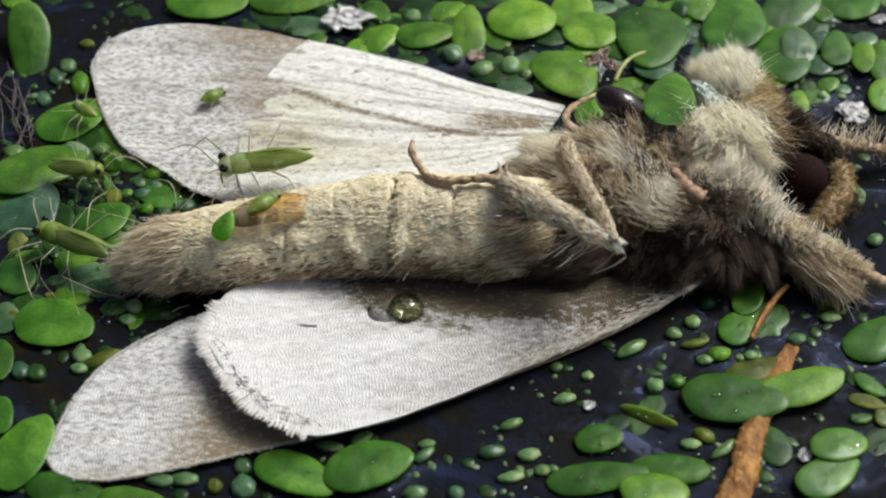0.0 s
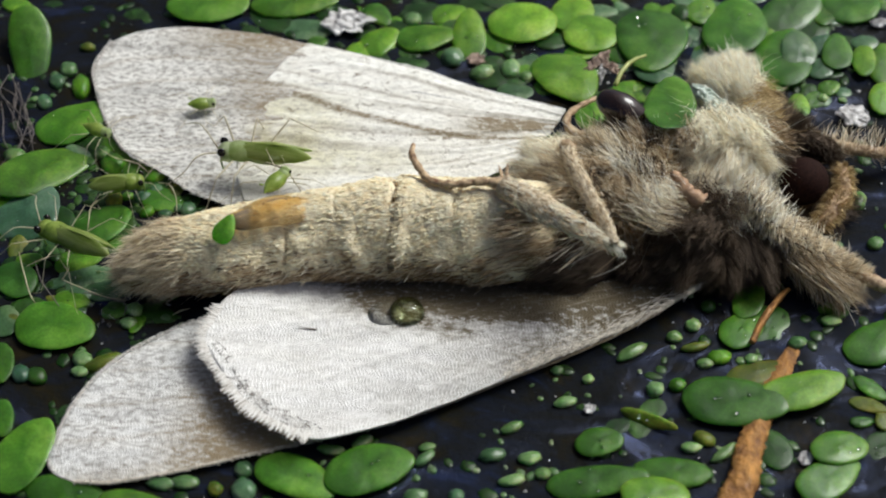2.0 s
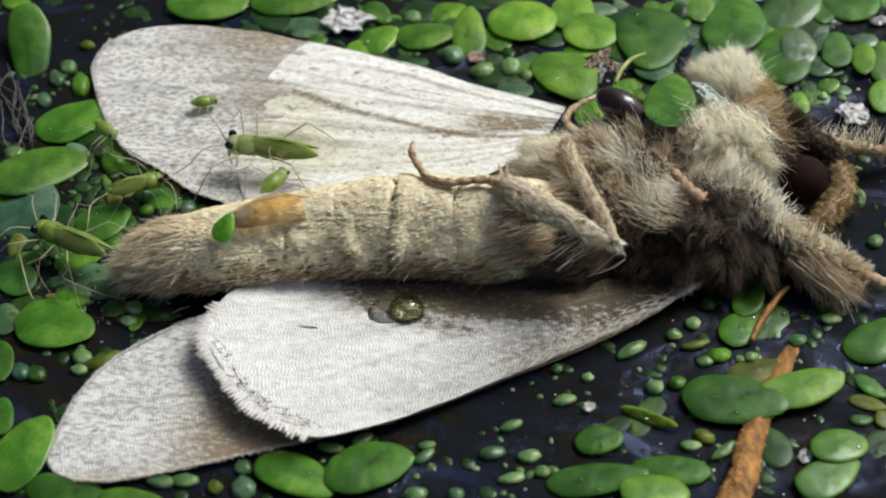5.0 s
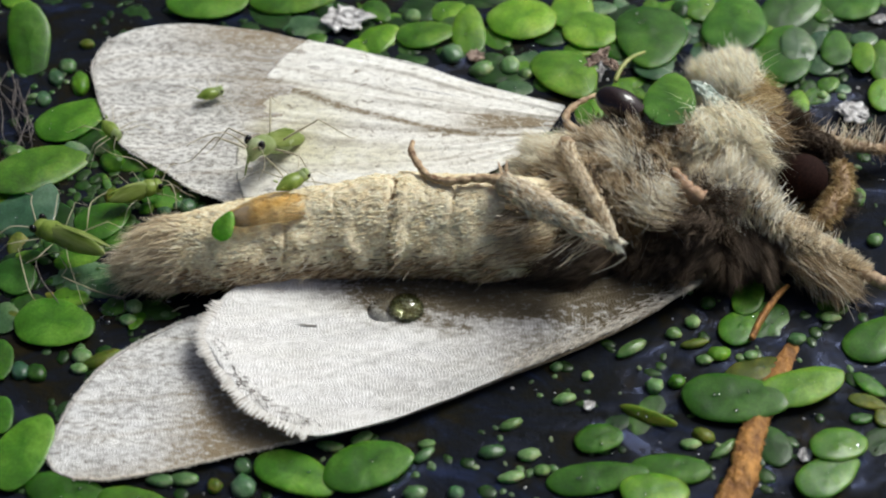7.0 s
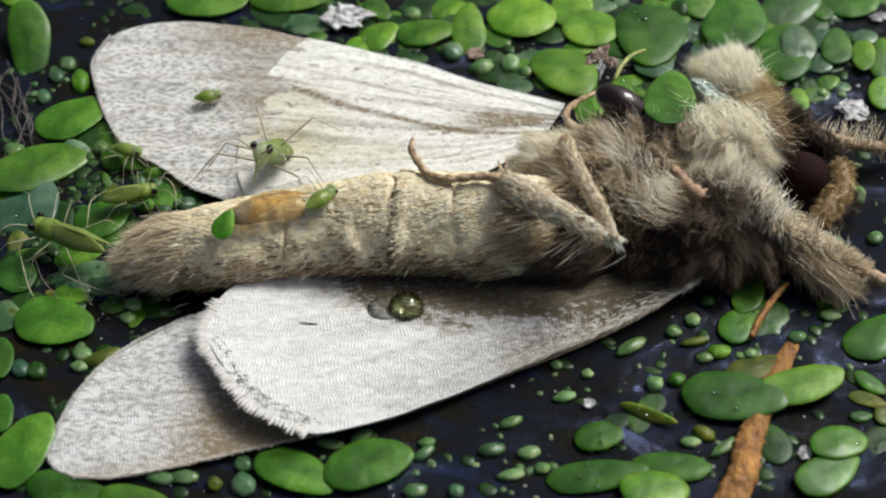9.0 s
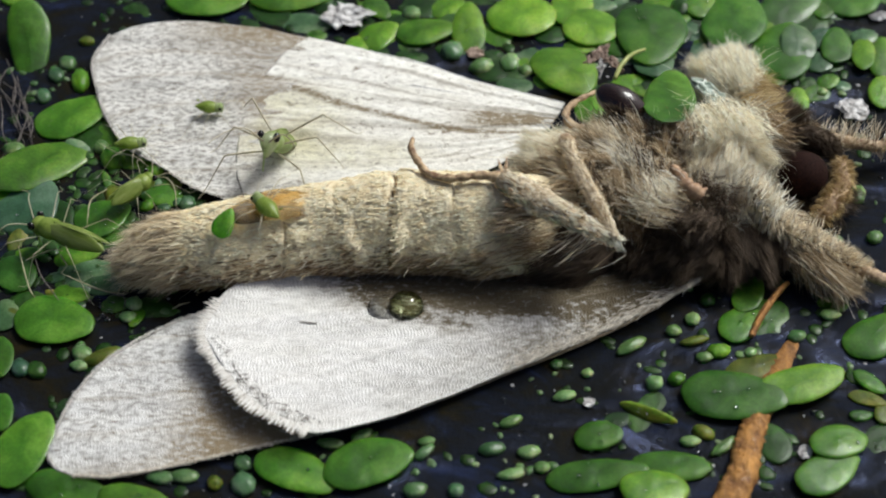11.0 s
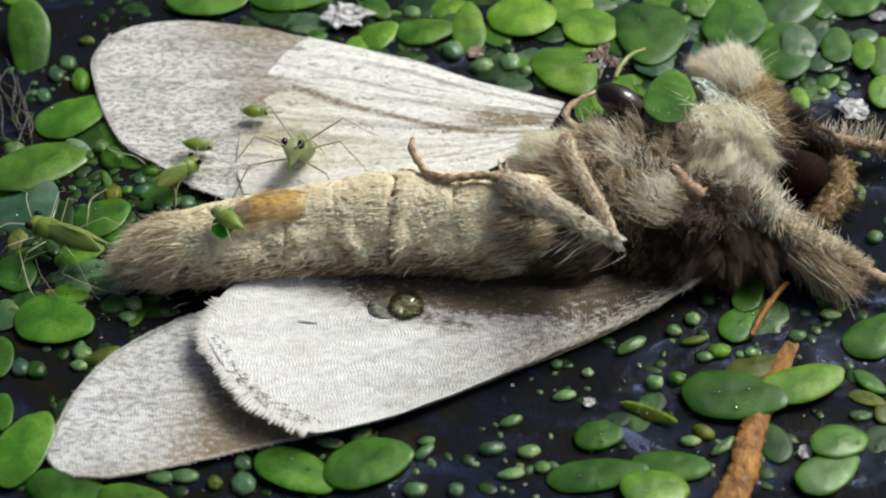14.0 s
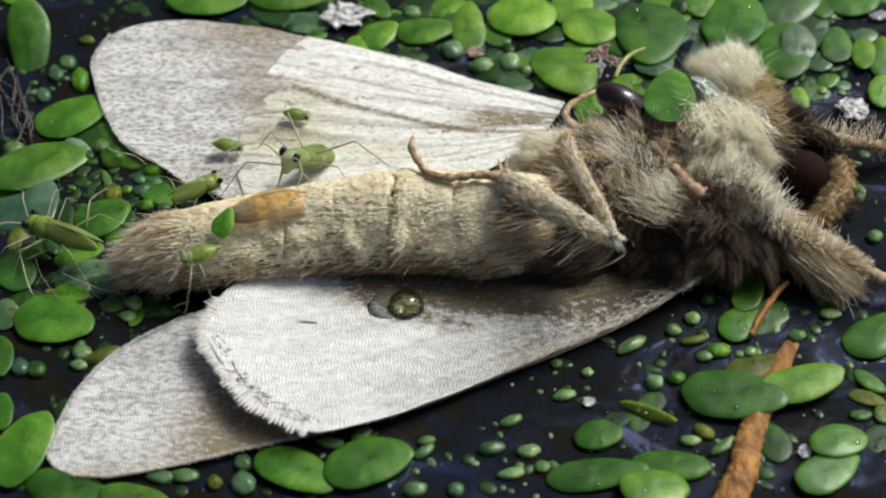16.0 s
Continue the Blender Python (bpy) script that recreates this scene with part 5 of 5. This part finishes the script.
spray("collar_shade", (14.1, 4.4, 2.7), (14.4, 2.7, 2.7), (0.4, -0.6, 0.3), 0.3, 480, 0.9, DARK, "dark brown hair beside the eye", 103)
spray("collar_fan", (10.7, 3.9, 4.2), (11.2, 2.6, 4.3), (-0.25, -0.7, 0.4), 0.3, 420, 1.2, CREAM, "cream collar hair beside the frond", 104, 0.022, 0.5, 18)
spray("collar_fan", (10.85, 3.86, 4.2), (13.2, 3.93, 3.8), (0.35, -1, 0.25), 0.2, 700, 1.9, CREAM, "cream collar hair", 81)
# dark sprays that paint shade over the throat
spray("throat_shade", (10.65, -0.34, 3.2), (11.56, -1.21, 2.6), (-0.1, -0.6, 0.5), 0.35, 420, 0.9, DARK, "dark brown hair painting the throat's shade", 82)
spray("throat_shade", (10.6, 0.5, 3.7), (12.0, -0.6, 3.2), (0.1, -0.6, 0.45), 0.35, 480, 0.9, DARK, "dark brown hair painting the throat's shade", 93)
spray("throat_shade", (9.6, -1.5, 3.5), (11.0, -1.6, 3.1), (-0.4, -0.6, 0.35), 0.35, 700, 0.9, DARK, "dark brown hair painting the throat's shade", 94)
# the DARK sprays colour in the shaded gaps between locks
spray("chest_gap", (6.7, 3.7, 3.7), (9.3, 2.5, 4.0), (-0.4, 0.2, 0.7), 0.4, 420, 0.9, DARK, "dark brown hair painting shaded gaps between pale locks", 95)
spray("chest_gap", (5.7, 0.8, 3.9), (6.2, -1.4, 4.0), (-0.2, 0.4, 0.7), 0.4, 460, 0.8, DARK, "dark brown hair painting shaded gaps between pale locks", 96)
spray("chest_gap", (7.7, 1.3, 4.2), (8.9, 0.1, 4.3), (-0.3, 0.3, 0.7), 0.4, 260, 0.8, DARK, "dark brown hair painting shaded gaps between pale locks", 101)
spray("chest_gap", (9.9, 3.2, 4.0), (10.6, 2.2, 4.2), (-0.3, 0.5, 0.6), 0.35, 260, 0.7, BROWN, "rust-brown hair between pale locks", 97)


# ---- things lying on and beside the moth ----
def drop_on(name, x, y, z, rx, ry, rz, material, label, category, lump=0.03, turn=0):
    bm = ball(rx, ry, rz, 36, 24, lump, 1.3, rx)
    for v in bm.verts:
        if v.co.z < 0:
            v.co.z *= 0.25
    return tagged(part(name, bm, material, at=mm(x, y, z, 0, 0, turn)), label, category)


DX, DY, DZ = (-1.79, -4.46, 1.15)
drop_on("water_drop", DX + 0.3, DY + 0.05, DZ, 0.74, 0.78, 0.66, DROP_GREEN, "greenish round water drop with a bright glint on the pale wing", "water drop")
drop_on("water_drop", DX - 0.5, DY - 0.02, DZ + 0.02, 0.8, 0.74, 0.2, DROP, "clear round water drop on the pale wing", "water drop")
AX, AY, AZ = (-7.04, -1.21, 3.75)
drop_on("amber_drop", AX, AY, AZ, 1.75, 0.85, 0.17, AMBER, "amber fluid smeared on the moth's belly", "fluid", 0.25, 14)
frond(-8.78, -2.3, 3.95, 1.3, 0.85, 70, "g", -20, 10, 0.35, "small bright green leaf scrap on the moth's belly")
frond(9.78, 4.9, 4.1, 4.9, 2.25, 79, "g", 12, 0, 0.1, "green duckweed frond lying on the moth's fur")
frond(6.64, 6.98, 1.6, 2.07, 1.36, 71, "g")
SX, SY, SZ = (7.6, 4.3, 4.45)
tagged(part("seed", ball(1.15, 0.7, 0.62, 28, 18, 0.1, 1.2, 5), SEED, at=mm(SX, SY, SZ, 0, 10, -28)), "glossy dark brown seed lying beside the moth", "seed")
tagged(part("stem", tube([(10.58, -13.37, 0.2), (11.3, -12.05, 0.3), (11.79, -10.42, 0.2), (12.44, -8.87, 0.1), (13.68, -6.4, -0.1), (14.51, -4.71, -0.2)], [0.62, 0.6, 0.52, 0.5, 0.44, 0.34], 16, 70, 0.09, 7, 0.6), TWIG), "rotting orange-brown stem floating in the water", "stem")
tagged(part("stalk", tube([(12.54, -5.19, 0.3), (13.14, -4.03, 0.35), (13.86, -3.01, 0.4), (14.38, -2.48, 0.5)], [0.13, 0.15, 0.14, 0.1], 8, 24, 0.08, 8), TWIG), "thin orange-brown stalk beside a green frond", "stalk")
tagged(part("green_stalk", tube([(7.71, 7.76, 2.6), (8.05, 8.48, 2.8), (8.56, 9.17, 2.8), (9.24, 9.78, 2.6)], [0.1, 0.11, 0.1, 0.07], 7, 24, 0.05, 9), STALK), "curved yellow-green stalk beside the seed", "stalk")


def chaff(x, y, z, size, flat, material, label, seed, turn=0):
    """Crumpled dead flake."""
    bm = bmesh.new()
    bmesh.ops.create_grid(bm, x_segments=30, y_segments=18, size=1)
    for v in bm.verts:
        v.co.x, v.co.y = v.co.x * math.sqrt(1 - v.co.y ** 2 / 2), v.co.y * math.sqrt(1 - v.co.x ** 2 / 2)
        n = noise.noise_vector(v.co * 2.6 + Vector((seed, seed * 2, 0))) + noise.noise_vector(v.co * 7 + Vector((0, seed * 2, 0))) * 0.4
        k = 1 + 0.35 * noise.noise(v.co * 2.5 + Vector((seed, 0, 0)))
        v.co = Vector((v.co.x * size * k + n.x * 0.25 * size, v.co.y * size * flat * k + n.y * 0.14 * size, 0.22 * size + n.z * 0.26 * size))
    ob = part("chaff", bm, material, at=mm(x, y, z, 0, 0, turn))
    ob.modifiers.new("thickness", "SOLIDIFY").thickness = 0.06 * MM
    return tagged(ob, label, "plant debris")


def flake(x, y, z, length, width, turn, material=None, seed=1, label="crumpled whitish plant flake on the water"):
    chaff(x, y, z, length / 2, width / length, material or CHAFF, label, seed, turn)


flake(-4.75, 14.88, 0.1, 2.16, 1.69, 11, CHAFF, 1)
flake(18.92, 8.2, 0.2, 1.48, 1.34, 26, CHAFF, 2)
flake(7.07, 9.92, 2, 1.45, 0.48, 44, BROWNCHAFF, 3, "curled reddish-brown flake beside the seed")
flake(7.7, 9.34, 2.1, 1.43, 0.45, -56, BROWNCHAFF, 11, "curled reddish-brown flake beside the seed")
flake(7.29, 9.3, 2, 1.29, 0.32, 74, CHAFF, 12, "curled pale flake beside the seed")
flake(11.95, 6.9, 2.25, 2.3, 0.9, -55, SCRAP, 9, "pale wet scrap lying in the moth's fur")
flake(4.55, 6.0, 0.6, 1.9, 0.5, 18, LEAF_OLD, 13, "smear of olive-green weed at the wing's root")
flake(1.51, 12.31, 0.1, 0.81, 0.73, 3, BROWNCHAFF, 4, "small pinkish-brown flake on the water")
flake(5.77, -8.4, 0.1, 0.46, 0.43, 40, CHAFF, 5)
flake(13.94, -10.77, 0.1, 0.6, 0.5, 60, CHAFF, 6)
flake(21.3, 14.97, 0.1, 0.95, 0.51, 4, CHAFF, 7)


def rootlet(a, b, c, d, pale=False):
    tagged(part("rootlet", tube([a, b, c, d], [0.018, 0.03, 0.026, 0.012], 6, 20, 0.25, 5), PALEROOT if pale else GREYROOT), "thin straw-coloured dead rootlet over duckweed" if pale else "thin grey dead rootlet trailing on the water", "rootlet", "dead rootlets")


rootlet((-20.75, 11.79, 0.2), (-19.94, 9.7, 0.3), (-19.77, 7.79, 0.3), (-18.92, 6.08, 0.1))
rootlet((-20.02, 10.49, 0.3), (-19.42, 8.63, 0.4), (-18.74, 7.23, 0.3), (-18.83, 6.33, 0.1))
rootlet((-20.66, 10.2, 0.2), (-19.66, 9.12, 0.3), (-19.43, 7.05, 0.3), (-18.57, 6.59, 0.1))
rootlet((-20.45, 11.08, 0.3), (-19.12, 8.06, 0.4), (-19.16, 6.68, 0.3), (-19.25, 5.79, 0.1))
tangle = random.Random(31)
for _ in range(6):
    rx, ry = tangle.uniform(-21, -19.2), tangle.uniform(8.5, 12)
    rootlet((rx, ry, 0.2), (rx + tangle.uniform(-0.3, 0.9), ry - 1.4, 0.35), (rx + tangle.uniform(0, 1.2), ry - 2.7, 0.3), (rx + tangle.uniform(0.4, 1.6), ry - tangle.uniform(3.2, 4.4), 0.1))
rootlet((-13.99, -2.75, 0.2), (-13.36, -2.96, 0.3), (-13.14, -3.39, 0.3), (-13.24, -3.58, 0.1))
rootlet((-15, -2.52, 0.3), (-14.06, -2.86, 0.4), (-13.42, -3.02, 0.3), (-13.14, -2.81, 0.2))
rootlet((-17.27, -0.99, 0.6), (-16.76, -2.25, 0.7), (-16.19, -3.03, 0.6), (-15.8, -3.45, 0.3))

rootlet((-15.28, 0.63, 0.5), (-15.28, 1.2, 0.7), (-15.26, 2.11, 0.7), (-14.72, 2.92, 0.5), True)
rootlet((-17.58, -1.25, 0.5), (-17, -1.08, 0.7), (-16.48, -0.73, 0.6), (-16.12, -0.65, 0.4), True)
rootlet((-16.27, -0.8, 0.5), (-15.98, -1.31, 0.6), (-15.82, -1.54, 0.5), (-16.05, -1.84, 0.3), True)
rootlet((-15.97, -1.92, 0.4), (-15.04, -2.48, 0.5), (-14.04, -2.94, 0.5), (-13.13, -3.04, 0.4), True)
rootlet((-12.62, 3.68, 0.5), (-12.04, 3.25, 0.8), (-11.67, 2.56, 0.8), (-11.58, 1.83, 0.5), True)
rootlet((-15.52, 5.92, 0.4), (-14.62, 5.1, 0.6), (-13.75, 4.85, 0.6), (-13.12, 4.41, 0.4), True)
rootlet((-18.09, -0.33, 0.4), (-17.57, -1.78, 0.6), (-17.15, -2.87, 0.6), (-16.89, -3.23, 0.4), True)
rootlet((-11.16, -3.75, 0.3), (-10.86, -3.62, 0.4), (-10.7, -3.56, 0.4), (-10.48, -3.39, 0.3), True)

# ---- insects ----
def leg_mesh(hip_to_knee, knee_to_foot, foot, r):
    k = Vector(hip_to_knee)
    f = k + Vector(knee_to_foot)
    e = f + Vector(foot)
    return tube([(0, 0, 0), k * 0.5 + Vector((0, 0, 0.02)), k * 0.95, k * 1.0 + Vector((0, 0, -0.01)), k.lerp(f, 0.5), f, e], [r * 1.1, r * 1.5, r * 1.1, r * 0.9, r * 0.75, r * 0.6, r * 0.45], 6, 20)


def build_bug(name, length, label, slim, skin, wide_head, tall=0.22, leg_size=0.0042):
    """Green bug: a body that tips on its legs (abdomen with thorax, head, eyes, wings, beak, feelers) and six legs."""
    root = tagged(new(name), label, "insect", "green insects on the moth")
    L, h = length, (tall if wide_head else 0.34) * length
    W = slim * L
    hub = (0.15 * L, 0, h)
    half, back = (0.34 * L, -0.29 * L) if wide_head else (0.43 * L, -0.2 * L)
    bm = ball(half, W * 0.5, W * 0.42, 28, 18, 0.04 if wide_head else 0.02, 2, length)
    for v in bm.verts:
        t = v.co.x / half
        pinch = (1 - (0.45 if wide_head else 0.62) * max(0, -t) ** 1.4) * (1 + (0.025 if wide_head else 0.004) * math.sin(t * 17))
        v.co.y *= pinch
        v.co.z *= pinch
        v.co += Vector((back, 0, -0.02 * L * t))
    body = part("body", bm, skin, root, at=mm(*hub))
    if wide_head:
        part("thorax", ball(0.19 * L, W * 0.46, W * 0.42, 20, 12, 0.03, 2, length + 1, (0.05 * L, 0, 0.01 * L)), skin, body)
    else:
        part("thorax", ball(0.17 * L, W * 0.37, W * 0.36, 20, 12, 0.02, 2, length + 1, (0.13 * L, 0, -0.01 * L)), BUG_CLEAR, body, "pale green front end")
    hw = W * (0.4 if wide_head else 0.34)
    bm = ball(0.1 * L, hw, W * 0.38, 20, 14, 0.03, 2, length + 2)
    for v in bm.verts:
        if wide_head and v.co.z < 0:
            v.co.y *= 1 - 0.6 * (-v.co.z / (W * 0.38))
            v.co.z *= 1.7
        v.co.x += (0.19 if wide_head else 0.24) * L
    part("head", bm, BUG_PALE if skin is BUG_CLEAR else skin if wide_head else BUG_CLEAR, body)
    er = (0.068 * W + 0.024 * L) if wide_head else 0.1 * W
    for s in (1, -1):
        part("eye", ball(er * 1.1, er * 0.9, er * 1.25, 12, 8, 0, 1, 0, ((0.235 if wide_head else 0.25) * L, s * hw * 0.84, (0.22 if wide_head else 0.08) * W)), BUGEYE, body, "round black eye")
        part("antenna", tube([(0.29 * L, s * 0.3 * hw, 0), (0.45 * L, s * 0.2 * L, 0.1 * L), (0.57 * L, s * 0.36 * L, 0.02 * L), (0.75 * L, s * 0.45 * L, -0.1 * L)], [0.010 * L, 0.007 * L, 0.006 * L, 0.004 * L], 5, 16), BUGLEG, body, "thin olive feeler")
    part("beak", tube([(0.25 * L, 0, -0.08 * L), (0.27 * L, 0, -0.17 * L), (0.25 * L, 0, -0.3 * L)], [0.03 * L, 0.014 * L, 0.006 * L], 7, 10), skin, body)
    for s in (1, -1):
        if wide_head:
            bm = ball(0.37 * L, W * 0.3, W * 0.16, 22, 12, 0.03, 2, length)
            for v in bm.verts:
                k = v.co.x / (0.37 * L)
                v.co.y *= 1 - 0.4 * max(0, -k) ** 2
                v.co = Vector((v.co.x - 0.31 * L, v.co.y + s * W * 0.2, v.co.z + 0.3 * W - s * v.co.y * 0.9 - 0.05 * L * max(0, -k)))
            part("wing", bm, WINGPAD, body, "translucent green folded wing")
        else:
            part("siphon", tube([(-0.49 * L, s * 0.28 * W, 0.25 * W), (-0.57 * L, s * 0.36 * W, 0.42 * W)], [0.025 * L, 0.018 * L], 6, 4), skin, body)
    legs = []
    reach = 0.5 * L if wide_head else 0.85 * L
    for s in (1, -1):
        for x0, fx, k in ((0.26, 0.42, 0.8), (0.12, 0.02, 0.85), (-0.02, -0.62, 1.25)):
            hip = (x0 * L, s * W * 0.3, h - 0.15 * W)
            knee = (fx * reach * 0.9, s * reach * 0.72 * (1 if abs(fx) < 0.5 else 0.8), 0.13 * L * k)
            low = (fx * reach * 0.9, s * reach * 0.45, 0.01 * L - hip[2] - knee[2])
            leg = part("leg", leg_mesh(knee, low, (0.08 * L * (1 if fx > 0 else -1), s * 0.04 * L, 0), (leg_size if wide_head else 0.009) * L), BUGLEG, root, "thin tan jointed leg", mm(*hip))
            legs.append((leg, hip, 1 if (s > 0) == (x0 == 0.12) else -1))
    return root, legs, body, hub


def crawl(made, rows):
    """Keys an insect along its rows (t, x, y, z, heading, pitch, roll) and swings its legs as it goes."""
    root, legs, body, hub = made
    walk(root, [(t, mm(x, y, z, 0, 0, h)) for t, x, y, z, h, p, r in rows])
    walk(body, [(t, mm(*hub, r, p, 0)) for t, x, y, z, h, p, r in rows])
    track = np.array(rows, float)
    for n, (leg, hip, side) in enumerate(legs):
        steps, phase = [], 0.0
        for t in np.arange(0, 16.01, 0.25):
            a = [np.interp(t, track[:, 0], track[:, c]) for c in (1, 2, 4)]
            b = [np.interp(t + 0.25, track[:, 0], track[:, c]) for c in (1, 2, 4)]
            pace = math.hypot(b[0] - a[0], b[1] - a[1]) + abs(b[2] - a[2]) * 0.012
            phase += min(1.3, pace * 5.0)
            swing = 13 * math.sin(phase + (0 if side > 0 else math.pi) + 0.4 * n)
            steps.append((float(t), mm(*hip, 0, 0, swing)))
        walk(leg, steps)


def motions():
    small_on_wing = build_bug("aphid", 1.35, "small green aphid crawling on the moth's wing", 0.46, BUG, False)
    crawl(small_on_wing, [
        (0, -10.6, 8.62, 0.5, 34, 0, 0),
        (1.5, -11.06, 8.39, 0.5, 13, 0, 0),
        (2, -11.1, 8.31, 0.5, 7, 0, 0),
        (4, -11.1, 8.31, 0.5, 11, 0, 0),
        (6.3, -10.75, 8.5, 0.5, 20, 0, 0),
        (7, -10.72, 8.76, 0.5, 26, 0, 0),
        (8, -10.81, 8.72, 0.5, 36, 0, 0),
        (9, -10.8, 8.46, 0.5, 13, 0, 0),
        (11.3, -10.58, 7.6, 0.5, -11, 0, 0),
        (11.5, -10.45, 7.56, 0.5, -16, 0, 0),
        (12.5, -9.69, 7.29, 0.52, 0, 0, 0),
        (13, -9.39, 7.28, 0.56, 5, 0, 0),
        (14, -8.56, 7.28, 0.6, 0, 0, 0),
        (15, -7.64, 7.07, 0.6, -7, 0, 0),
        (16, -6.66, 7.04, 0.6, -11, 0, 0),
    ])
    big_on_wing = build_bug("green_bug", 4.3, "pale green long-legged bug with black eyes on the moth's wing", 0.25, BUG_CLEAR, True, 0.31, 0.0075)
    crawl(big_on_wing, [
        (0, -7.88, 3.4, 0.6, 191, 0, 0),
        (1.5, -8.1, 3.91, 0.6, 179, 0, 0),
        (2, -7.99, 4.09, 0.6, 175, 0, 0),
        (3.5, -7.85, 4.26, 0.6, 171, 0, 0),
        (4, -7.87, 4.29, 0.6, 169, 0, 0),
        (6.3, -7.35, 4.39, 0.6, 204, -12, 0),
        (7, -7.4, 4.85, 0.68, 238, -33, 0),
        (7.5, -7.24, 4.85, 0.72, 246, -40, 0),
        (8, -6.95, 4.70, 0.8, 253, -44, 0),
        (9, -7.4, 4.20, 0.8, 253, -43, 0),
        (9.2, -7.42, 4.10, 0.8, 253, -43, 0),
        (11.3, -7.1, 4.85, 0.8, 258, -45, 0),
        (12.5, -6.53, 4.82, 0.8, 264, -45, 0),
        (13, -6.46, 4.62, 0.8, 265, -45, 0),
        (14, -6.27, 4.38, 0.8, 262, -45, 0),
        (15, -6.17, 4.35, 0.78, 254, -44, 0),
        (16, -5.85, 3.75, 0.72, 238, -38, 0),
    ])
    wanderer = build_bug("aphid", 1.75, "green aphid walking over the moth's belly", 0.42, BUG, False)
    crawl(wanderer, [
        (0, -7.33, -0.98, 3.3, 43, 0, 0),
        (1.5, -7.04, 0.71, 2.9, 56, 0, 0),
        (2, -6.98, 0.84, 2.9, 58, 0, 0),
        (4, -7.48, 0.76, 2.9, 60, 0, 0),
        (6.3, -6.31, 0.59, 3, 46, 0, 0),
        (7, -6.24, 0.45, 3.1, 40, 0, 0),
        (8, -5.52, -1.22, 3.6, 5, 0, 0),
        (9, -4.97, -1.15, 3.6, 46, 0, 0),
        (9.2, -4.94, -1.11, 3.6, 44, 0, 0),
        (9.7, -4.72, -1.54, 3.7, 86, 0, 0),
        (10.2, -5.23, -1.61, 3.7, 122, 0, 0),
        (11.3, -7.59, -1.85, 3.7, 132, 0, 0),
        (12.5, -8.03, -2.65, 3.7, 154, 0, 0),
        (13, -8.08, -2.82, 3.7, 160, 0, 0),
        (14, -8.59, -2.32, 3.6, 140, 0, 0),
        (15, -8.74, -2.83, 3.6, 172, 0, 0),
        (16, -9.55, -3.94, 3.3, 204, 0, 0),
    ])
    walker = build_bug("green_bug", 2.5, "green bug climbing from duckweed onto the moth", 0.35, BUG, True)
    crawl(walker, [
        (0, -16, 3.84, 0.5, -7, 0, 0),
        (1.5, -14.53, 3.11, 0.45, 5, 0, 0),
        (2, -14.19, 3.16, 0.45, 7, 0, 0),
        (3.5, -13.73, 2.99, 0.45, 11, 0, 0),
        (4, -13.54, 2.9, 0.45, 13, 0, 0),
        (6.3, -13.25, 3.07, 0.45, 29, 0, 0),
        (7, -13.25, 2.46, 0.45, 24, 0, 0),
        (8, -13.43, 2.34, 0.45, 19, 0, 0),
        (9, -13.47, 2.19, 0.45, 16, 0, 0),
        (9.2, -13.42, 2.21, 0.45, 19, 0, 0),
        (11.3, -13.42, 2.49, 0.5, 46, 0, 0),
        (12.5, -12, 3.06, 0.5, 44, 0, 0),
        (13, -11.78, 3, 0.55, 43, 0, 0),
        (14, -11.58, 3.33, 0.55, 44, 0, 0),
        (15, -11.16, 2.91, 0.55, 46, 0, 0),
        (16, -10.63, 2.36, 0.55, 32, 0, 0),
    ])
    sitter = build_bug("green_bug", 3.8, "green bug with folded wings resting on duckweed", 0.28, BUG, True)
    crawl(sitter, [
        (0, -15.63, -0.66, 0.5, 156, 0, 0),
        (2, -15.64, -0.43, 0.5, 155, 0, 0),
        (4, -15.72, -0.5, 0.5, 155, 0, 0),
        (7, -15.78, -0.56, 0.5, 155, 0, 0),
        (9, -15.84, -0.55, 0.5, 156, 0, 0),
        (12, -15.86, -0.55, 0.5, 156, 0, 0),
        (16, -16.1, -0.5, 0.5, 156, 0, 0),
    ])
    climber = build_bug("aphid", 1.5, "green aphid climbing from duckweed onto the wing", 0.44, BUG, False)
    crawl(climber, [
        (0, -16.26, 7.68, 0.42, 142, 0, 0),
        (1, -16.09, 6.91, 0.42, 75, 0, 0),
        (2, -15.66, 6.63, 0.42, -26, 0, 0),
        (4, -15.41, 6.43, 0.42, -20, 0, 0),
        (6.3, -15.08, 6.79, 0.42, -75, 0, 0),
        (7, -14.99, 6.45, 0.42, -48, 0, 0),
        (8, -14.39, 5.16, 0.42, 0, 0, 0),
        (9, -14.09, 5.02, 0.42, -13, 0, 0),
        (11.3, -13.87, 5.48, 0.46, 7, 0, 0),
        (11.5, -13.68, 5.62, 0.46, 7, 0, 0),
        (13, -12.27, 5.07, 0.5, -7, 0, 0),
        (14, -10.95, 5.18, 0.5, -8, 0, 0),
        (15, -10.08, 5.22, 0.52, 0, 0, 0),
        (16, -9.6, 5.09, 0.52, -8, 0, 0),
    ])


motions()
